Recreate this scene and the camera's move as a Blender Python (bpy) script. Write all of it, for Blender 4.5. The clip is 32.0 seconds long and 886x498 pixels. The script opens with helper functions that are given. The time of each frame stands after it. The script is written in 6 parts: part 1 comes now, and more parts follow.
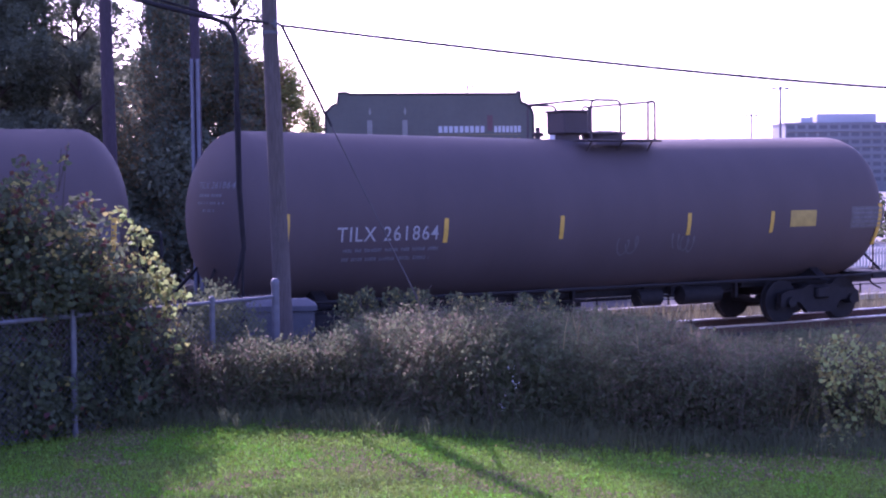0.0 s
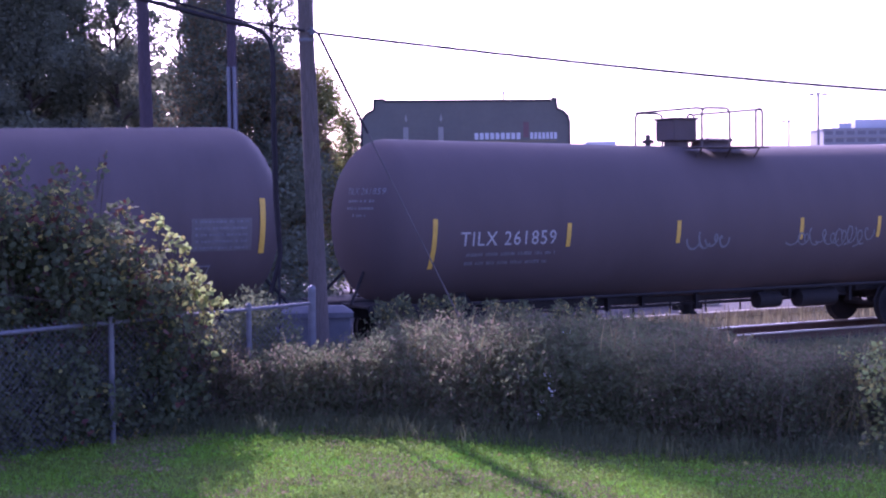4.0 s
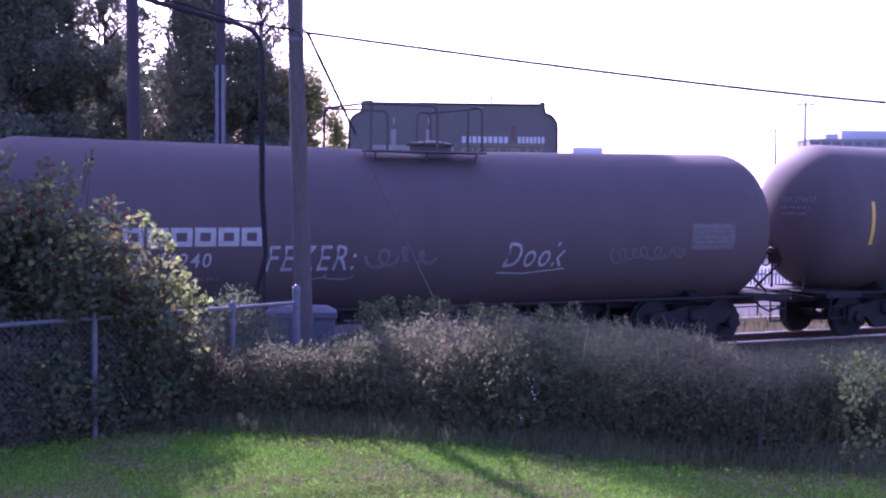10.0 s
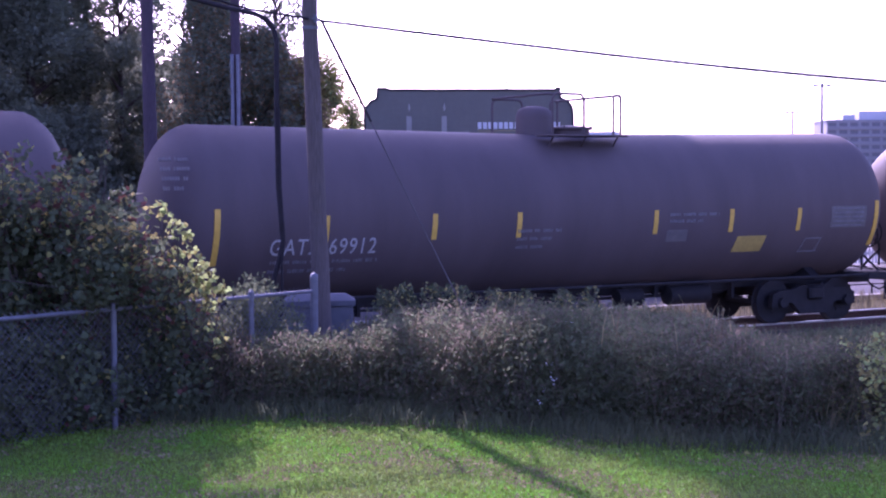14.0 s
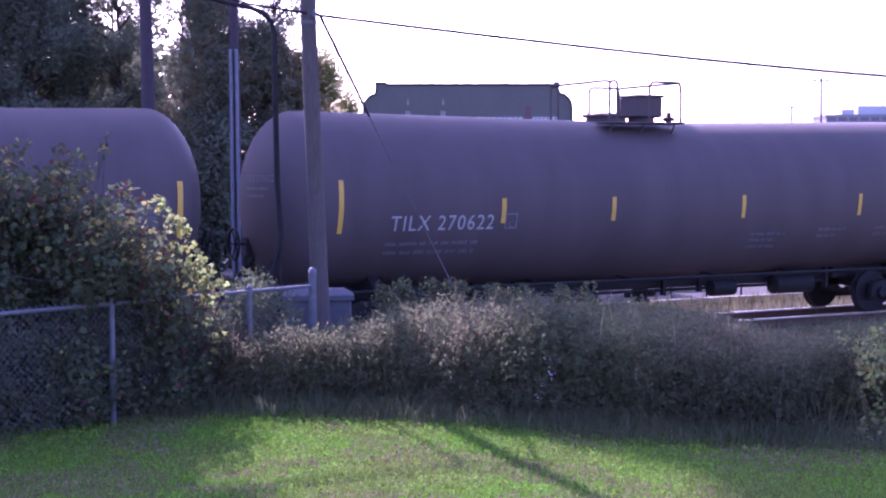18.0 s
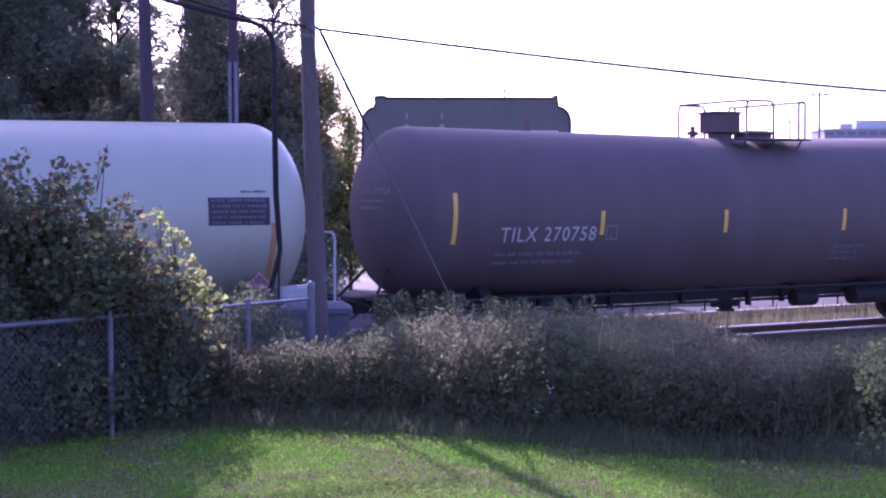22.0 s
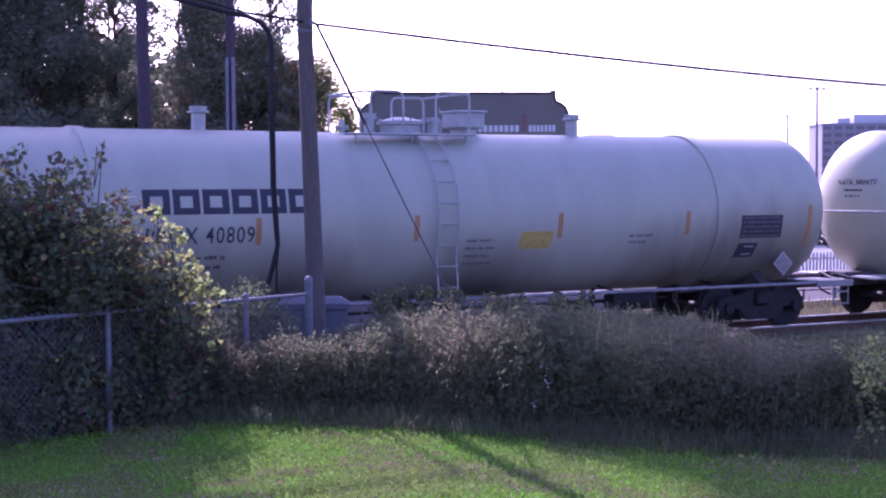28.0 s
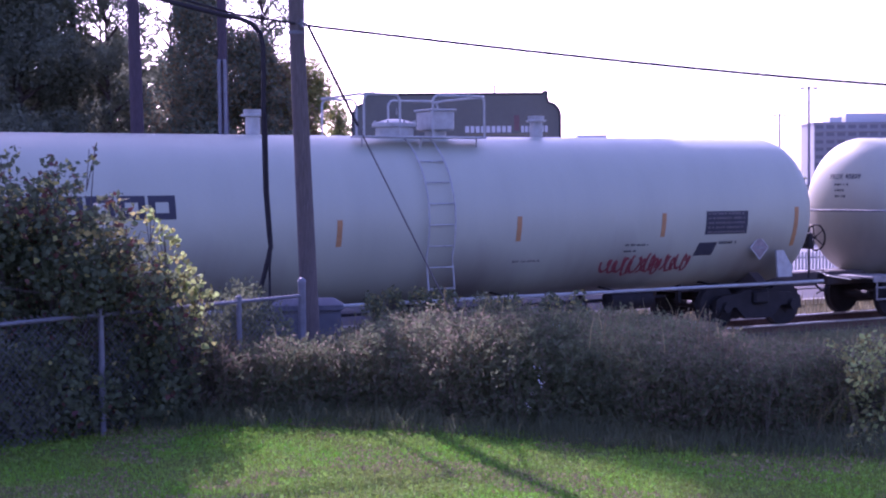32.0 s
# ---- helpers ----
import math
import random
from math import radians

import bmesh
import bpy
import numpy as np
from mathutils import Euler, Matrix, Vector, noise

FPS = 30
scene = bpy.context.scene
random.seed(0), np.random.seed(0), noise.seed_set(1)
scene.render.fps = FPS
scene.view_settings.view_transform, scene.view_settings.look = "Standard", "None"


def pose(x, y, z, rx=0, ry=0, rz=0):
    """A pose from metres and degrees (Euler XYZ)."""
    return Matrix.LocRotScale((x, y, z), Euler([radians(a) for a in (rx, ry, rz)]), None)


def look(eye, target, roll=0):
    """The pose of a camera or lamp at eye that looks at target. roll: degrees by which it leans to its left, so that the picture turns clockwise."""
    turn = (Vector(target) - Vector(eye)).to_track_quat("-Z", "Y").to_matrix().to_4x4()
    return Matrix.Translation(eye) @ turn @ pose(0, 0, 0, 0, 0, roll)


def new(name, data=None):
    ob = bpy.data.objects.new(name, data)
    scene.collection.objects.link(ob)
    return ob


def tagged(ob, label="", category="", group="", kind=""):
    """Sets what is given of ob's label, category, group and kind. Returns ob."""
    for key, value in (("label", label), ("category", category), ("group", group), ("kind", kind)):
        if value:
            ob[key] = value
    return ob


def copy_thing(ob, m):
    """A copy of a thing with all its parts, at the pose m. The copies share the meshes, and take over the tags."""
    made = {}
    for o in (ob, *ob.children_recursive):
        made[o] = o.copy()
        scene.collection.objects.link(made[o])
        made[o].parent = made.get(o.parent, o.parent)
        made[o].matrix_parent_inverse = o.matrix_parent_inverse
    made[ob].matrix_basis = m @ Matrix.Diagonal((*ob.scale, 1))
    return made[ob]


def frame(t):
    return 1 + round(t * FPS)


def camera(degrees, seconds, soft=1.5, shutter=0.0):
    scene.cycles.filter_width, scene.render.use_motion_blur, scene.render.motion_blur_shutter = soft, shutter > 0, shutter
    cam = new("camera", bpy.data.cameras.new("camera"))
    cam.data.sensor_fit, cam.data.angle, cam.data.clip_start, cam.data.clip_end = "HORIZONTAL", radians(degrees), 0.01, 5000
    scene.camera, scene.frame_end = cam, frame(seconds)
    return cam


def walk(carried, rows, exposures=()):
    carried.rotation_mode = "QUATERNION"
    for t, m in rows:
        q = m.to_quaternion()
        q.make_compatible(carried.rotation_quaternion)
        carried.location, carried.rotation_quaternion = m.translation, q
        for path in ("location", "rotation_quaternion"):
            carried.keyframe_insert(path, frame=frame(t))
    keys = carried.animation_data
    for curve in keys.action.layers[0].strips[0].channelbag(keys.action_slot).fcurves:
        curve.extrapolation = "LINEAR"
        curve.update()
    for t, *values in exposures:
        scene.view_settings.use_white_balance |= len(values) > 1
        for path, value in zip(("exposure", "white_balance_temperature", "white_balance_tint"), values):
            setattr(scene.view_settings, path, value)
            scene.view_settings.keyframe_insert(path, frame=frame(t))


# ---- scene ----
EXPOSURE, KELVIN, TINT = 1.50, 5120, 71
cam = camera(33.0, 32.0, soft=2.15, shutter=0.0)
EYE = 2.44
# seconds, x, y, z from the eye, tilt, roll, turn
PATH = (
    (0.0, -0.003, 0.005, 0.006, 87.58, 0.50, -1.34),
    (0.5, -0.002, 0.002, 0.002, 87.71, 0.33, -1.17),
    (1.0, -0.002, -0.001, 0.001, 87.76, 0.36, -1.02),
    (1.5, -0.003, -0.002, 0.000, 87.87, 0.24, -0.77),
    (2.0, -0.001, 0.002, 0.002, 87.97, 0.48, -0.35),
    (2.5, -0.003, 0.002, -0.001, 87.96, 0.36, -0.33),
    (3.0, -0.007, 0.005, 0.005, 87.99, 0.24, -0.22),
    (3.5, -0.005, 0.009, 0.008, 87.85, 0.41, -0.11),
    (5.5, 0.001, 0.015, 0.001, 87.87, 1.00, 0.10),
    (6.0, -0.000, 0.008, 0.001, 87.93, 0.78, -0.35),
    (6.5, -0.003, 0.000, 0.004, 88.04, 0.53, -0.38),
    (7.0, -0.000, -0.003, -0.003, 88.00, 0.36, -0.54),
    (7.5, -0.011, -0.008, -0.004, 88.12, -0.18, -0.88),
    (8.0, -0.007, 0.003, -0.004, 88.09, -0.13, -0.58),
    (8.5, -0.010, 0.005, -0.001, 88.12, -0.03, -0.43),
    (9.0, -0.007, 0.003, 0.002, 88.07, -0.23, -0.21),
    (9.5, -0.009, 0.006, 0.009, 87.96, -0.65, -0.39),
    (10.0, -0.005, 0.005, -0.005, 87.97, -0.49, -0.48),
    (10.5, -0.009, 0.003, -0.004, 87.92, -0.55, -0.47),
    (11.0, -0.004, 0.005, -0.000, 87.71, -0.46, -0.28),
    (11.5, -0.006, -0.003, -0.004, 87.80, -0.36, -0.17),
    (12.0, -0.004, -0.000, 0.003, 87.65, -0.32, -0.03),
    (12.5, -0.011, 0.008, -0.003, 87.74, -0.46, 0.03),
    (13.0, -0.006, 0.003, 0.000, 87.88, -0.38, 0.30),
    (13.5, -0.005, 0.006, -0.005, 87.63, 0.20, 0.34),
    (14.0, -0.003, 0.005, -0.004, 87.45, 0.28, 0.15),
    (14.5, -0.006, 0.003, -0.008, 87.41, 0.43, -0.10),
    (16.5, 0.002, -0.001, -0.010, 87.32, -0.01, 0.07),
    (17.0, -0.000, -0.002, -0.006, 87.18, 0.16, 0.22),
    (17.5, 0.007, 0.001, -0.003, 87.07, 0.37, 0.12),
    (18.0, 0.008, 0.000, -0.005, 87.25, 0.29, 0.12),
    (18.5, 0.007, -0.005, -0.004, 87.28, 0.12, 0.04),
    (19.0, 0.002, 0.006, 0.001, 87.30, -0.01, 0.02),
    (19.5, 0.004, 0.006, 0.001, 87.24, -0.02, -0.04),
    (20.0, -0.004, 0.003, -0.007, 87.27, -0.01, -0.28),
    (20.5, 0.001, -0.004, -0.009, 87.51, -0.07, -0.05),
    (21.0, -0.001, -0.007, 0.007, 87.68, -0.04, 0.08),
    (21.5, -0.003, -0.006, 0.005, 87.78, 0.03, 0.08),
    (22.0, 0.004, -0.007, 0.002, 87.75, 0.13, 0.06),
    (22.5, 0.002, -0.001, 0.001, 87.79, 0.35, -0.07),
    (23.0, 0.009, -0.007, 0.004, 87.63, 0.31, 0.01),
    (23.5, 0.004, -0.005, 0.004, 87.51, 0.44, 0.01),
    (24.0, 0.006, -0.005, 0.005, 87.48, 0.39, 0.00),
    (24.5, 0.006, 0.007, -0.001, 87.47, 0.47, 0.07),
    (25.0, 0.014, 0.003, -0.001, 87.54, 0.59, 0.06),
    (25.5, 0.007, 0.004, 0.001, 87.45, 0.44, 0.01),
    (26.0, 0.001, -0.000, 0.010, 87.55, 0.24, 0.08),
    (26.5, 0.009, -0.006, 0.006, 87.41, 0.01, 0.11),
    (28.5, 0.006, 0.001, -0.002, 87.62, 0.36, -0.11),
    (29.0, 0.006, -0.010, 0.002, 87.64, 0.29, -0.29),
    (29.5, -0.001, -0.009, 0.002, 87.62, 0.13, -0.38),
    (30.0, 0.007, -0.011, -0.001, 87.71, 0.14, -0.37),
    (30.5, 0.005, -0.011, -0.001, 87.68, 0.37, -0.34),
    (31.0, 0.007, -0.002, 0.010, 87.85, 0.53, -0.30),
    (31.5, 0.013, -0.006, -0.002, 87.74, 0.62, -0.22),
    (32.0, 0.009, -0.011, -0.003, 87.60, 0.55, -0.30),
)
walk(cam, [(t, pose(x, y, EYE + z, a, b, c)) for t, x, y, z, a, b, c in PATH],
     exposures=[(t, EXPOSURE + stops, KELVIN, TINT) for t, stops in ((0.0, 0.08), (14.0, 0.12), (17.0, 0.32), (20.5, 0.32), (23.0, 0.03), (27.0, 0.0), (30.0, -0.06), (32.0, -0.06))])

# ---- daylight: low autumn sun ahead of the viewer, a little to the left ----
SUN_EL, SUN_AZ = 33.0, -20.0          # degrees; azimuth from +y towards +x
world = bpy.data.worlds.new("sky")
scene.world = world
world.use_nodes = True
wn = world.node_tree
sky = wn.nodes.new("ShaderNodeTexSky")
sky.sky_type, sky.sun_disc = "NISHITA", False
sky.sun_elevation, sky.sun_rotation = radians(SUN_EL), radians(SUN_AZ)
sky.dust_density, sky.air_density = 2.2, 1.0
wn.links.new(sky.outputs[0], wn.nodes["Background"].inputs[0])
wn.nodes["Background"].inputs[1].default_value = 0.13
sun = new("sun", bpy.data.lights.new("sun", "SUN"))
sun.data.energy, sun.data.angle, sun.data.color = 4.2, radians(0.53), (1.0, 0.91, 0.76)
sun.matrix_world = look((0, 0, 0), (math.sin(radians(SUN_AZ)) * -1 * math.cos(radians(SUN_EL)),
                                    -math.cos(radians(SUN_AZ)) * math.cos(radians(SUN_EL)), -math.sin(radians(SUN_EL))))

# ---- the plan ----
TH = radians(28.752)                   # the track's turn from the x axis
AX = Vector((math.cos(TH), math.sin(TH), 0))
NX = Vector((-math.sin(TH), math.cos(TH), 0))
TRACK0 = Vector((0, 26.663, 0)) + NX * 1.55
RAIL = -0.55                           # top of rail
LIFT = 0.06                            # car bodies over their bogies
C0 = TRACK0.dot(NX)


def on_track(s, q=0.0, z=0.0):
    """A place s along the track and q beyond its middle, z over the rail."""
    p = TRACK0 + AX * s + NX * q
    return Vector((p.x, p.y, RAIL + z))


def smooth(a, b, v):
    k = min(1, max(0, (v - a) / (b - a)))
    return k * k * (3 - 2 * k)


def ground_z(x, y):
    q = -x * math.sin(TH) + y * math.cos(TH) - C0
    z = -0.78 * smooth(-8.5, -3.6, q)
    z += 0.2 * smooth(2.4, 4.4, q) - 0.1 * smooth(9, 16, q)
    return z + 0.02 * noise.noise((x * 0.5, y * 0.5, 0)) * (1 if q < -4 else 0.4)


# ---- materials ----
def mat(name, color, rough=0.7, metal=0.0, var=0.25, scale=6.0, fine=60.0, bump=0.15, spec=0.4, tint=None, island=0.0, trans=0.0, rand=0.0, streak=None, stains=()):
    m = bpy.data.materials.new(name)
    m.use_nodes = True
    nt = m.node_tree
    b = nt.nodes["Principled BSDF"]
    b.inputs["Roughness"].default_value, b.inputs["Metallic"].default_value = rough, metal
    b.inputs["Specular IOR Level"].default_value = spec
    tc = nt.nodes.new("ShaderNodeTexCoord")
    n1, n2 = nt.nodes.new("ShaderNodeTexNoise"), nt.nodes.new("ShaderNodeTexNoise")
    src = tc.outputs["Object"]
    if streak:
        mp = nt.nodes.new("ShaderNodeMapping")
        mp.inputs["Scale"].default_value = streak
        nt.links.new(src, mp.inputs[0])
        src = mp.outputs[0]
    for n, s, d in ((n1, scale, 4.0), (n2, fine, 3.0)):
        n.inputs["Scale"].default_value, n.inputs["Detail"].default_value = s, d
        nt.links.new(src if n is n1 else tc.outputs["Object"], n.inputs["Vector"])
    mix = nt.nodes.new("ShaderNodeMix")
    mix.data_type = "RGBA"
    c = Vector(color)
    lo = Vector(tint) if tint else c * (1 - var)
    mix.inputs[6].default_value, mix.inputs[7].default_value = (*lo, 1), (*(c * (1 + var * 0.6)), 1)
    add = nt.nodes.new("ShaderNodeMath")
    add.operation = "MULTIPLY_ADD"
    nt.links.new(n2.outputs[0], add.inputs[0])
    add.inputs[1].default_value = 0.35
    ramp = nt.nodes.new("ShaderNodeMapRange")
    ramp.inputs[1].default_value, ramp.inputs[2].default_value = 0.45, 0.95
    nt.links.new(n1.outputs[0], add.inputs[2])
    nt.links.new(add.outputs[0], ramp.inputs[0])
    nt.links.new(ramp.outputs[0], mix.inputs[0])
    out = mix.outputs[2]
    if island or rand:
        hs = nt.nodes.new("ShaderNodeHueSaturation")
        if island:
            r = nt.nodes.new("ShaderNodeNewGeometry").outputs["Random Per Island"]
        else:
            r = nt.nodes.new("ShaderNodeObjectInfo").outputs["Random"]
        amount = island or rand
        for sock, a0, a1 in (("Value", 1 - amount, 1 + amount), ("Hue", 0.5 - amount * 0.07, 0.5 + amount * 0.03)):
            mr = nt.nodes.new("ShaderNodeMapRange")
            mr.inputs[3].default_value, mr.inputs[4].default_value = a0, a1
            nt.links.new(r, mr.inputs[0])
            nt.links.new(mr.outputs[0], hs.inputs[sock])
        nt.links.new(out, hs.inputs["Color"])
        out = hs.outputs[0]
    # rusty dirt round given places (x, z, radius), broken up by noise
    for sx, sz, sr, col in stains:
        sub = nt.nodes.new("ShaderNodeVectorMath")
        sub.operation = "SUBTRACT"
        nt.links.new(tc.outputs["Object"], sub.inputs[0])
        sub.inputs[1].default_value = (sx, 0, sz)
        mul = nt.nodes.new("ShaderNodeVectorMath")
        mul.operation = "MULTIPLY"
        mul.inputs[1].default_value = (1 / sr, 0, 1.6 / sr)
        nt.links.new(sub.outputs[0], mul.inputs[0])
        ln = nt.nodes.new("ShaderNodeVectorMath")
        ln.operation = "LENGTH"
        nt.links.new(mul.outputs[0], ln.inputs[0])
        off = nt.nodes.new("ShaderNodeMath")
        off.operation = "MULTIPLY_ADD"
        nt.links.new(n1.outputs[0], off.inputs[0])
        off.inputs[1].default_value = -1.0
        nt.links.new(ln.outputs["Value"], off.inputs[2])
        fall = nt.nodes.new("ShaderNodeMapRange")
        fall.inputs[1].default_value, fall.inputs[2].default_value = 0.45, -0.7
        fall.inputs[3].default_value, fall.inputs[4].default_value = 0.0, 0.88
        nt.links.new(off.outputs[0], fall.inputs[0])
        mx = nt.nodes.new("ShaderNodeMix")
        mx.data_type = "RGBA"
        nt.links.new(fall.outputs[0], mx.inputs[0])
        nt.links.new(out, mx.inputs[6])
        mx.inputs[7].default_value = (*col, 1)
        out = mx.outputs[2]
    nt.links.new(out, b.inputs["Base Color"])
    rr = nt.nodes.new("ShaderNodeMapRange")
    rr.inputs[3].default_value, rr.inputs[4].default_value = max(0.03, rough - 0.1), min(1, rough + 0.12)
    nt.links.new(add.outputs[0], rr.inputs[0])
    nt.links.new(rr.outputs[0], b.inputs["Roughness"])
    if bump:
        bp = nt.nodes.new("ShaderNodeBump")
        bp.inputs["Strength"].default_value, bp.inputs["Distance"].default_value = bump, 0.01
        nt.links.new(n2.outputs[0], bp.inputs["Height"])
        nt.links.new(bp.outputs[0], b.inputs["Normal"])
    if trans:
        t = nt.nodes.new("ShaderNodeBsdfTranslucent")
        nt.links.new(out, t.inputs[0])
        ms = nt.nodes.new("ShaderNodeMixShader")
        ms.inputs[0].default_value = trans
        nt.links.new(b.outputs[0], ms.inputs[1])
        nt.links.new(t.outputs[0], ms.inputs[2])
        nt.links.new(ms.outputs[0], nt.nodes["Material Output"].inputs[0])
    return m


BLACK = mat("black_tank_paint", (0.108, 0.080, 0.078), 0.66, var=0.18, scale=1.1, fine=45, bump=0.03, spec=0.28, streak=(1.6, 1, 0.35))
BLACK_OLD = mat("weathered_black_paint", (0.110, 0.081, 0.078), 0.7, var=0.12, scale=1.1, fine=40, bump=0.04, spec=0.25, streak=(1.2, 1, 0.4))
WHITE = mat("white_tank_paint", (0.375, 0.38, 0.285), 0.42, var=0.07, scale=0.9, fine=30, bump=0.03, spec=0.4, streak=(2.0, 1, 0.3),
            stains=((7.3, 1.1, 1.8, (0.12, 0.07, 0.06)), (-7.4, 1.1, 2.0, (0.11, 0.08, 0.07)), (0.4, 0.95, 1.6, (0.12, 0.09, 0.08)), (-4.5, 0.9, 2.0, (0.12, 0.09, 0.08)), (3.6, 0.9, 2.0, (0.12, 0.09, 0.08))))
DIRT = (0.06, 0.04, 0.035)
IVORY = mat("dirty_white_tank_paint", (0.37, 0.36, 0.27), 0.45, var=0.1, scale=1.0, fine=30, bump=0.03, spec=0.4, streak=(2.0, 1, 0.3),
            stains=((-8.6, 1.6, 2.4, DIRT), (-6.4, 1.35, 2.5, DIRT), (-3.0, 1.0, 2.0, DIRT), (5.5, 1.1, 2.2, DIRT), (7.6, 1.4, 2.4, DIRT), (1.0, 0.95, 1.9, DIRT)))
SOOT = mat("road_grime", (0.07, 0.055, 0.05), 0.8, var=0.4, scale=3)
STEEL_D = mat("dark_cast_steel", (0.026, 0.022, 0.022), 0.7, 0.3, var=0.4, scale=8, bump=0.3)
STEEL_G = mat("mid_grey_steel", (0.24, 0.22, 0.21), 0.6, var=0.35, scale=6)
STEEL_W = mat("white_painted_steel", (0.37, 0.365, 0.34), 0.5, var=0.2, scale=8)
YELLOW = mat("yellow_reflector", (0.66, 0.40, 0.06), 0.45, var=0.15, scale=10)
ORANGE = mat("faded_amber_reflector", (0.38, 0.19, 0.075), 0.5, var=0.2, scale=10)
SIGN_Y = mat("yellow_notice", (0.44, 0.31, 0.08), 0.5, var=0.2, scale=8)
FADED = mat("faded_placard_print", (0.24, 0.19, 0.18), 0.6, var=0.3, scale=10)
PLACARD = mat("dark_red_placard", (0.16, 0.07, 0.085), 0.6, var=0.3, scale=10)
LETTER_W = mat("white_stencil_paint", (0.40, 0.375, 0.36), 0.6, var=0.2, scale=14)
LETTER_F = mat("faded_white_stencil", (0.185, 0.172, 0.18), 0.7, var=0.3, scale=14)
LETTER_B = mat("black_stencil_paint", (0.035, 0.033, 0.045), 0.6, var=0.2, scale=14)
TAG = mat("thin_pale_spray_paint", (0.38, 0.36, 0.37), 0.7, var=0.35, scale=6)
CHALK = mat("pale_chalky_paint", (0.19, 0.18, 0.185), 0.7, var=0.3, scale=8)
PANEL_G = mat("faded_grey_panel", (0.145, 0.125, 0.12), 0.65, var=0.25, scale=6)
PANEL_D = mat("dark_data_panel", (0.04, 0.038, 0.05), 0.6, var=0.25, scale=6)
RED = mat("red_paint", (0.24, 0.05, 0.055), 0.6, var=0.3, scale=12)
EMBLEM = mat("faded_red_print", (0.16, 0.085, 0.08), 0.6, var=0.2, scale=6, bump=0.0)
WIRE = mat("dull_fence_wire", (0.14, 0.14, 0.15), 0.6, 0.4, var=0.25, scale=12)
RED_PALE = mat("red_and_white_placard", (0.42, 0.2, 0.22), 0.6, var=0.3, scale=12)
WOOD = mat("weathered_pole_wood", (0.12, 0.095, 0.085), 0.9, var=0.4, scale=14, fine=80, bump=0.5, streak=(6, 6, 0.4))
WOOD_D = mat("dark_creosoted_wood", (0.07, 0.05, 0.06), 0.9, var=0.4, scale=14, bump=0.5, streak=(6, 6, 0.4))
GALV = mat("galvanised_steel", (0.15, 0.15, 0.165), 0.6, 0.2, var=0.25, scale=12)
CONDUIT = mat("pale_grey_conduit", (0.17, 0.17, 0.19), 0.6, var=0.2, scale=6)
GUY = mat("dull_steel_strand", (0.11, 0.09, 0.088), 0.7, 0.0, var=0.2, scale=12)
RUBBER = mat("black_cable_sheath", (0.035, 0.03, 0.032), 0.7, spec=0.1, var=0.3, scale=8)
CABINET = mat("grey_green_cabinet_paint", (0.115, 0.115, 0.128), 0.75, spec=0.12, var=0.2, scale=5)
GRASS = mat("mown_grass_soil", (0.075, 0.105, 0.03), 0.95, var=0.5, scale=1.1, fine=14, tint=(0.115, 0.11, 0.06), bump=0.8, spec=0.0)
BLADE = mat("grass_blades", (0.095, 0.27, 0.016), 0.75, var=0.3, spec=0.12, scale=0.7, fine=7.0, tint=(0.185, 0.25, 0.055), island=0.45, trans=0.35)
WEED = mat("autumn_weeds", (0.175, 0.158, 0.10), 0.95, var=0.3, scale=0.7, island=0.15, trans=0.5, spec=0.0, tint=(0.165, 0.13, 0.095))
WEED_G = mat("green_weed_leaves", (0.138, 0.158, 0.085), 0.95, var=0.35, scale=0.7, island=0.15, trans=0.45, spec=0.0)
# leaf colour raised to stand in for sun on the leaves
SUN_TONE_LEAF = mat("leaves_toned_as_sunlit", (0.30, 0.36, 0.12), 0.7, var=0.3, scale=1.2, island=0.35, trans=0.5)
SEED = mat("straw_seed_heads", (0.235, 0.205, 0.105), 0.95, var=0.3, island=0.3, trans=0.3, spec=0.0)
STALK = mat("dry_weed_stalks", (0.12, 0.10, 0.07), 0.85, var=0.3, island=0.3)
LEAF = mat("shrub_leaves", (0.11, 0.135, 0.075), 0.8, var=0.3, scale=1.5, island=0.25, trans=0.4, spec=0.05)
LEAF_Y = mat("yellowing_leaves", (0.32, 0.30, 0.10), 0.7, var=0.3, scale=1.5, island=0.35, trans=0.5, spec=0.1)
LEAF_G = mat("fresh_yellow_green_leaves", (0.24, 0.29, 0.11), 0.7, var=0.3, scale=0.5, island=0.3, trans=0.55, spec=0.05)
LEAF_R = mat("rusty_autumn_leaves", (0.13, 0.06, 0.045), 0.7, var=0.3, scale=1.5, island=0.4, trans=0.3)
TREELEAF = mat("dark_tree_leaves", (0.20, 0.225, 0.15), 0.85, var=0.3, scale=0.3, island=0.15, trans=0.48, spec=0.05)
TREELEAF_Y = mat("olive_tree_leaves", (0.29, 0.22, 0.12), 0.85, var=0.3, scale=0.3, island=0.15, trans=0.48, spec=0.05)
BARK = mat("bark", (0.09, 0.07, 0.06), 0.95, var=0.4, scale=10, bump=0.6)
BALLAST = mat("crushed_stone", (0.075, 0.068, 0.068), 0.95, var=0.35, scale=9, fine=35, bump=1.0, island=0.3, spec=0.0)
TIE = mat("old_sleeper_wood", (0.08, 0.06, 0.05), 0.95, var=0.4, scale=10, bump=0.5, spec=0.0)
RAILTOP = mat("worn_rail_head", (0.55, 0.53, 0.52), 0.28, 0.9, var=0.15, bump=0.02)
RUST = mat("rusty_rail_web", (0.12, 0.065, 0.045), 0.9, 0.2, var=0.35, scale=12, bump=0.4)
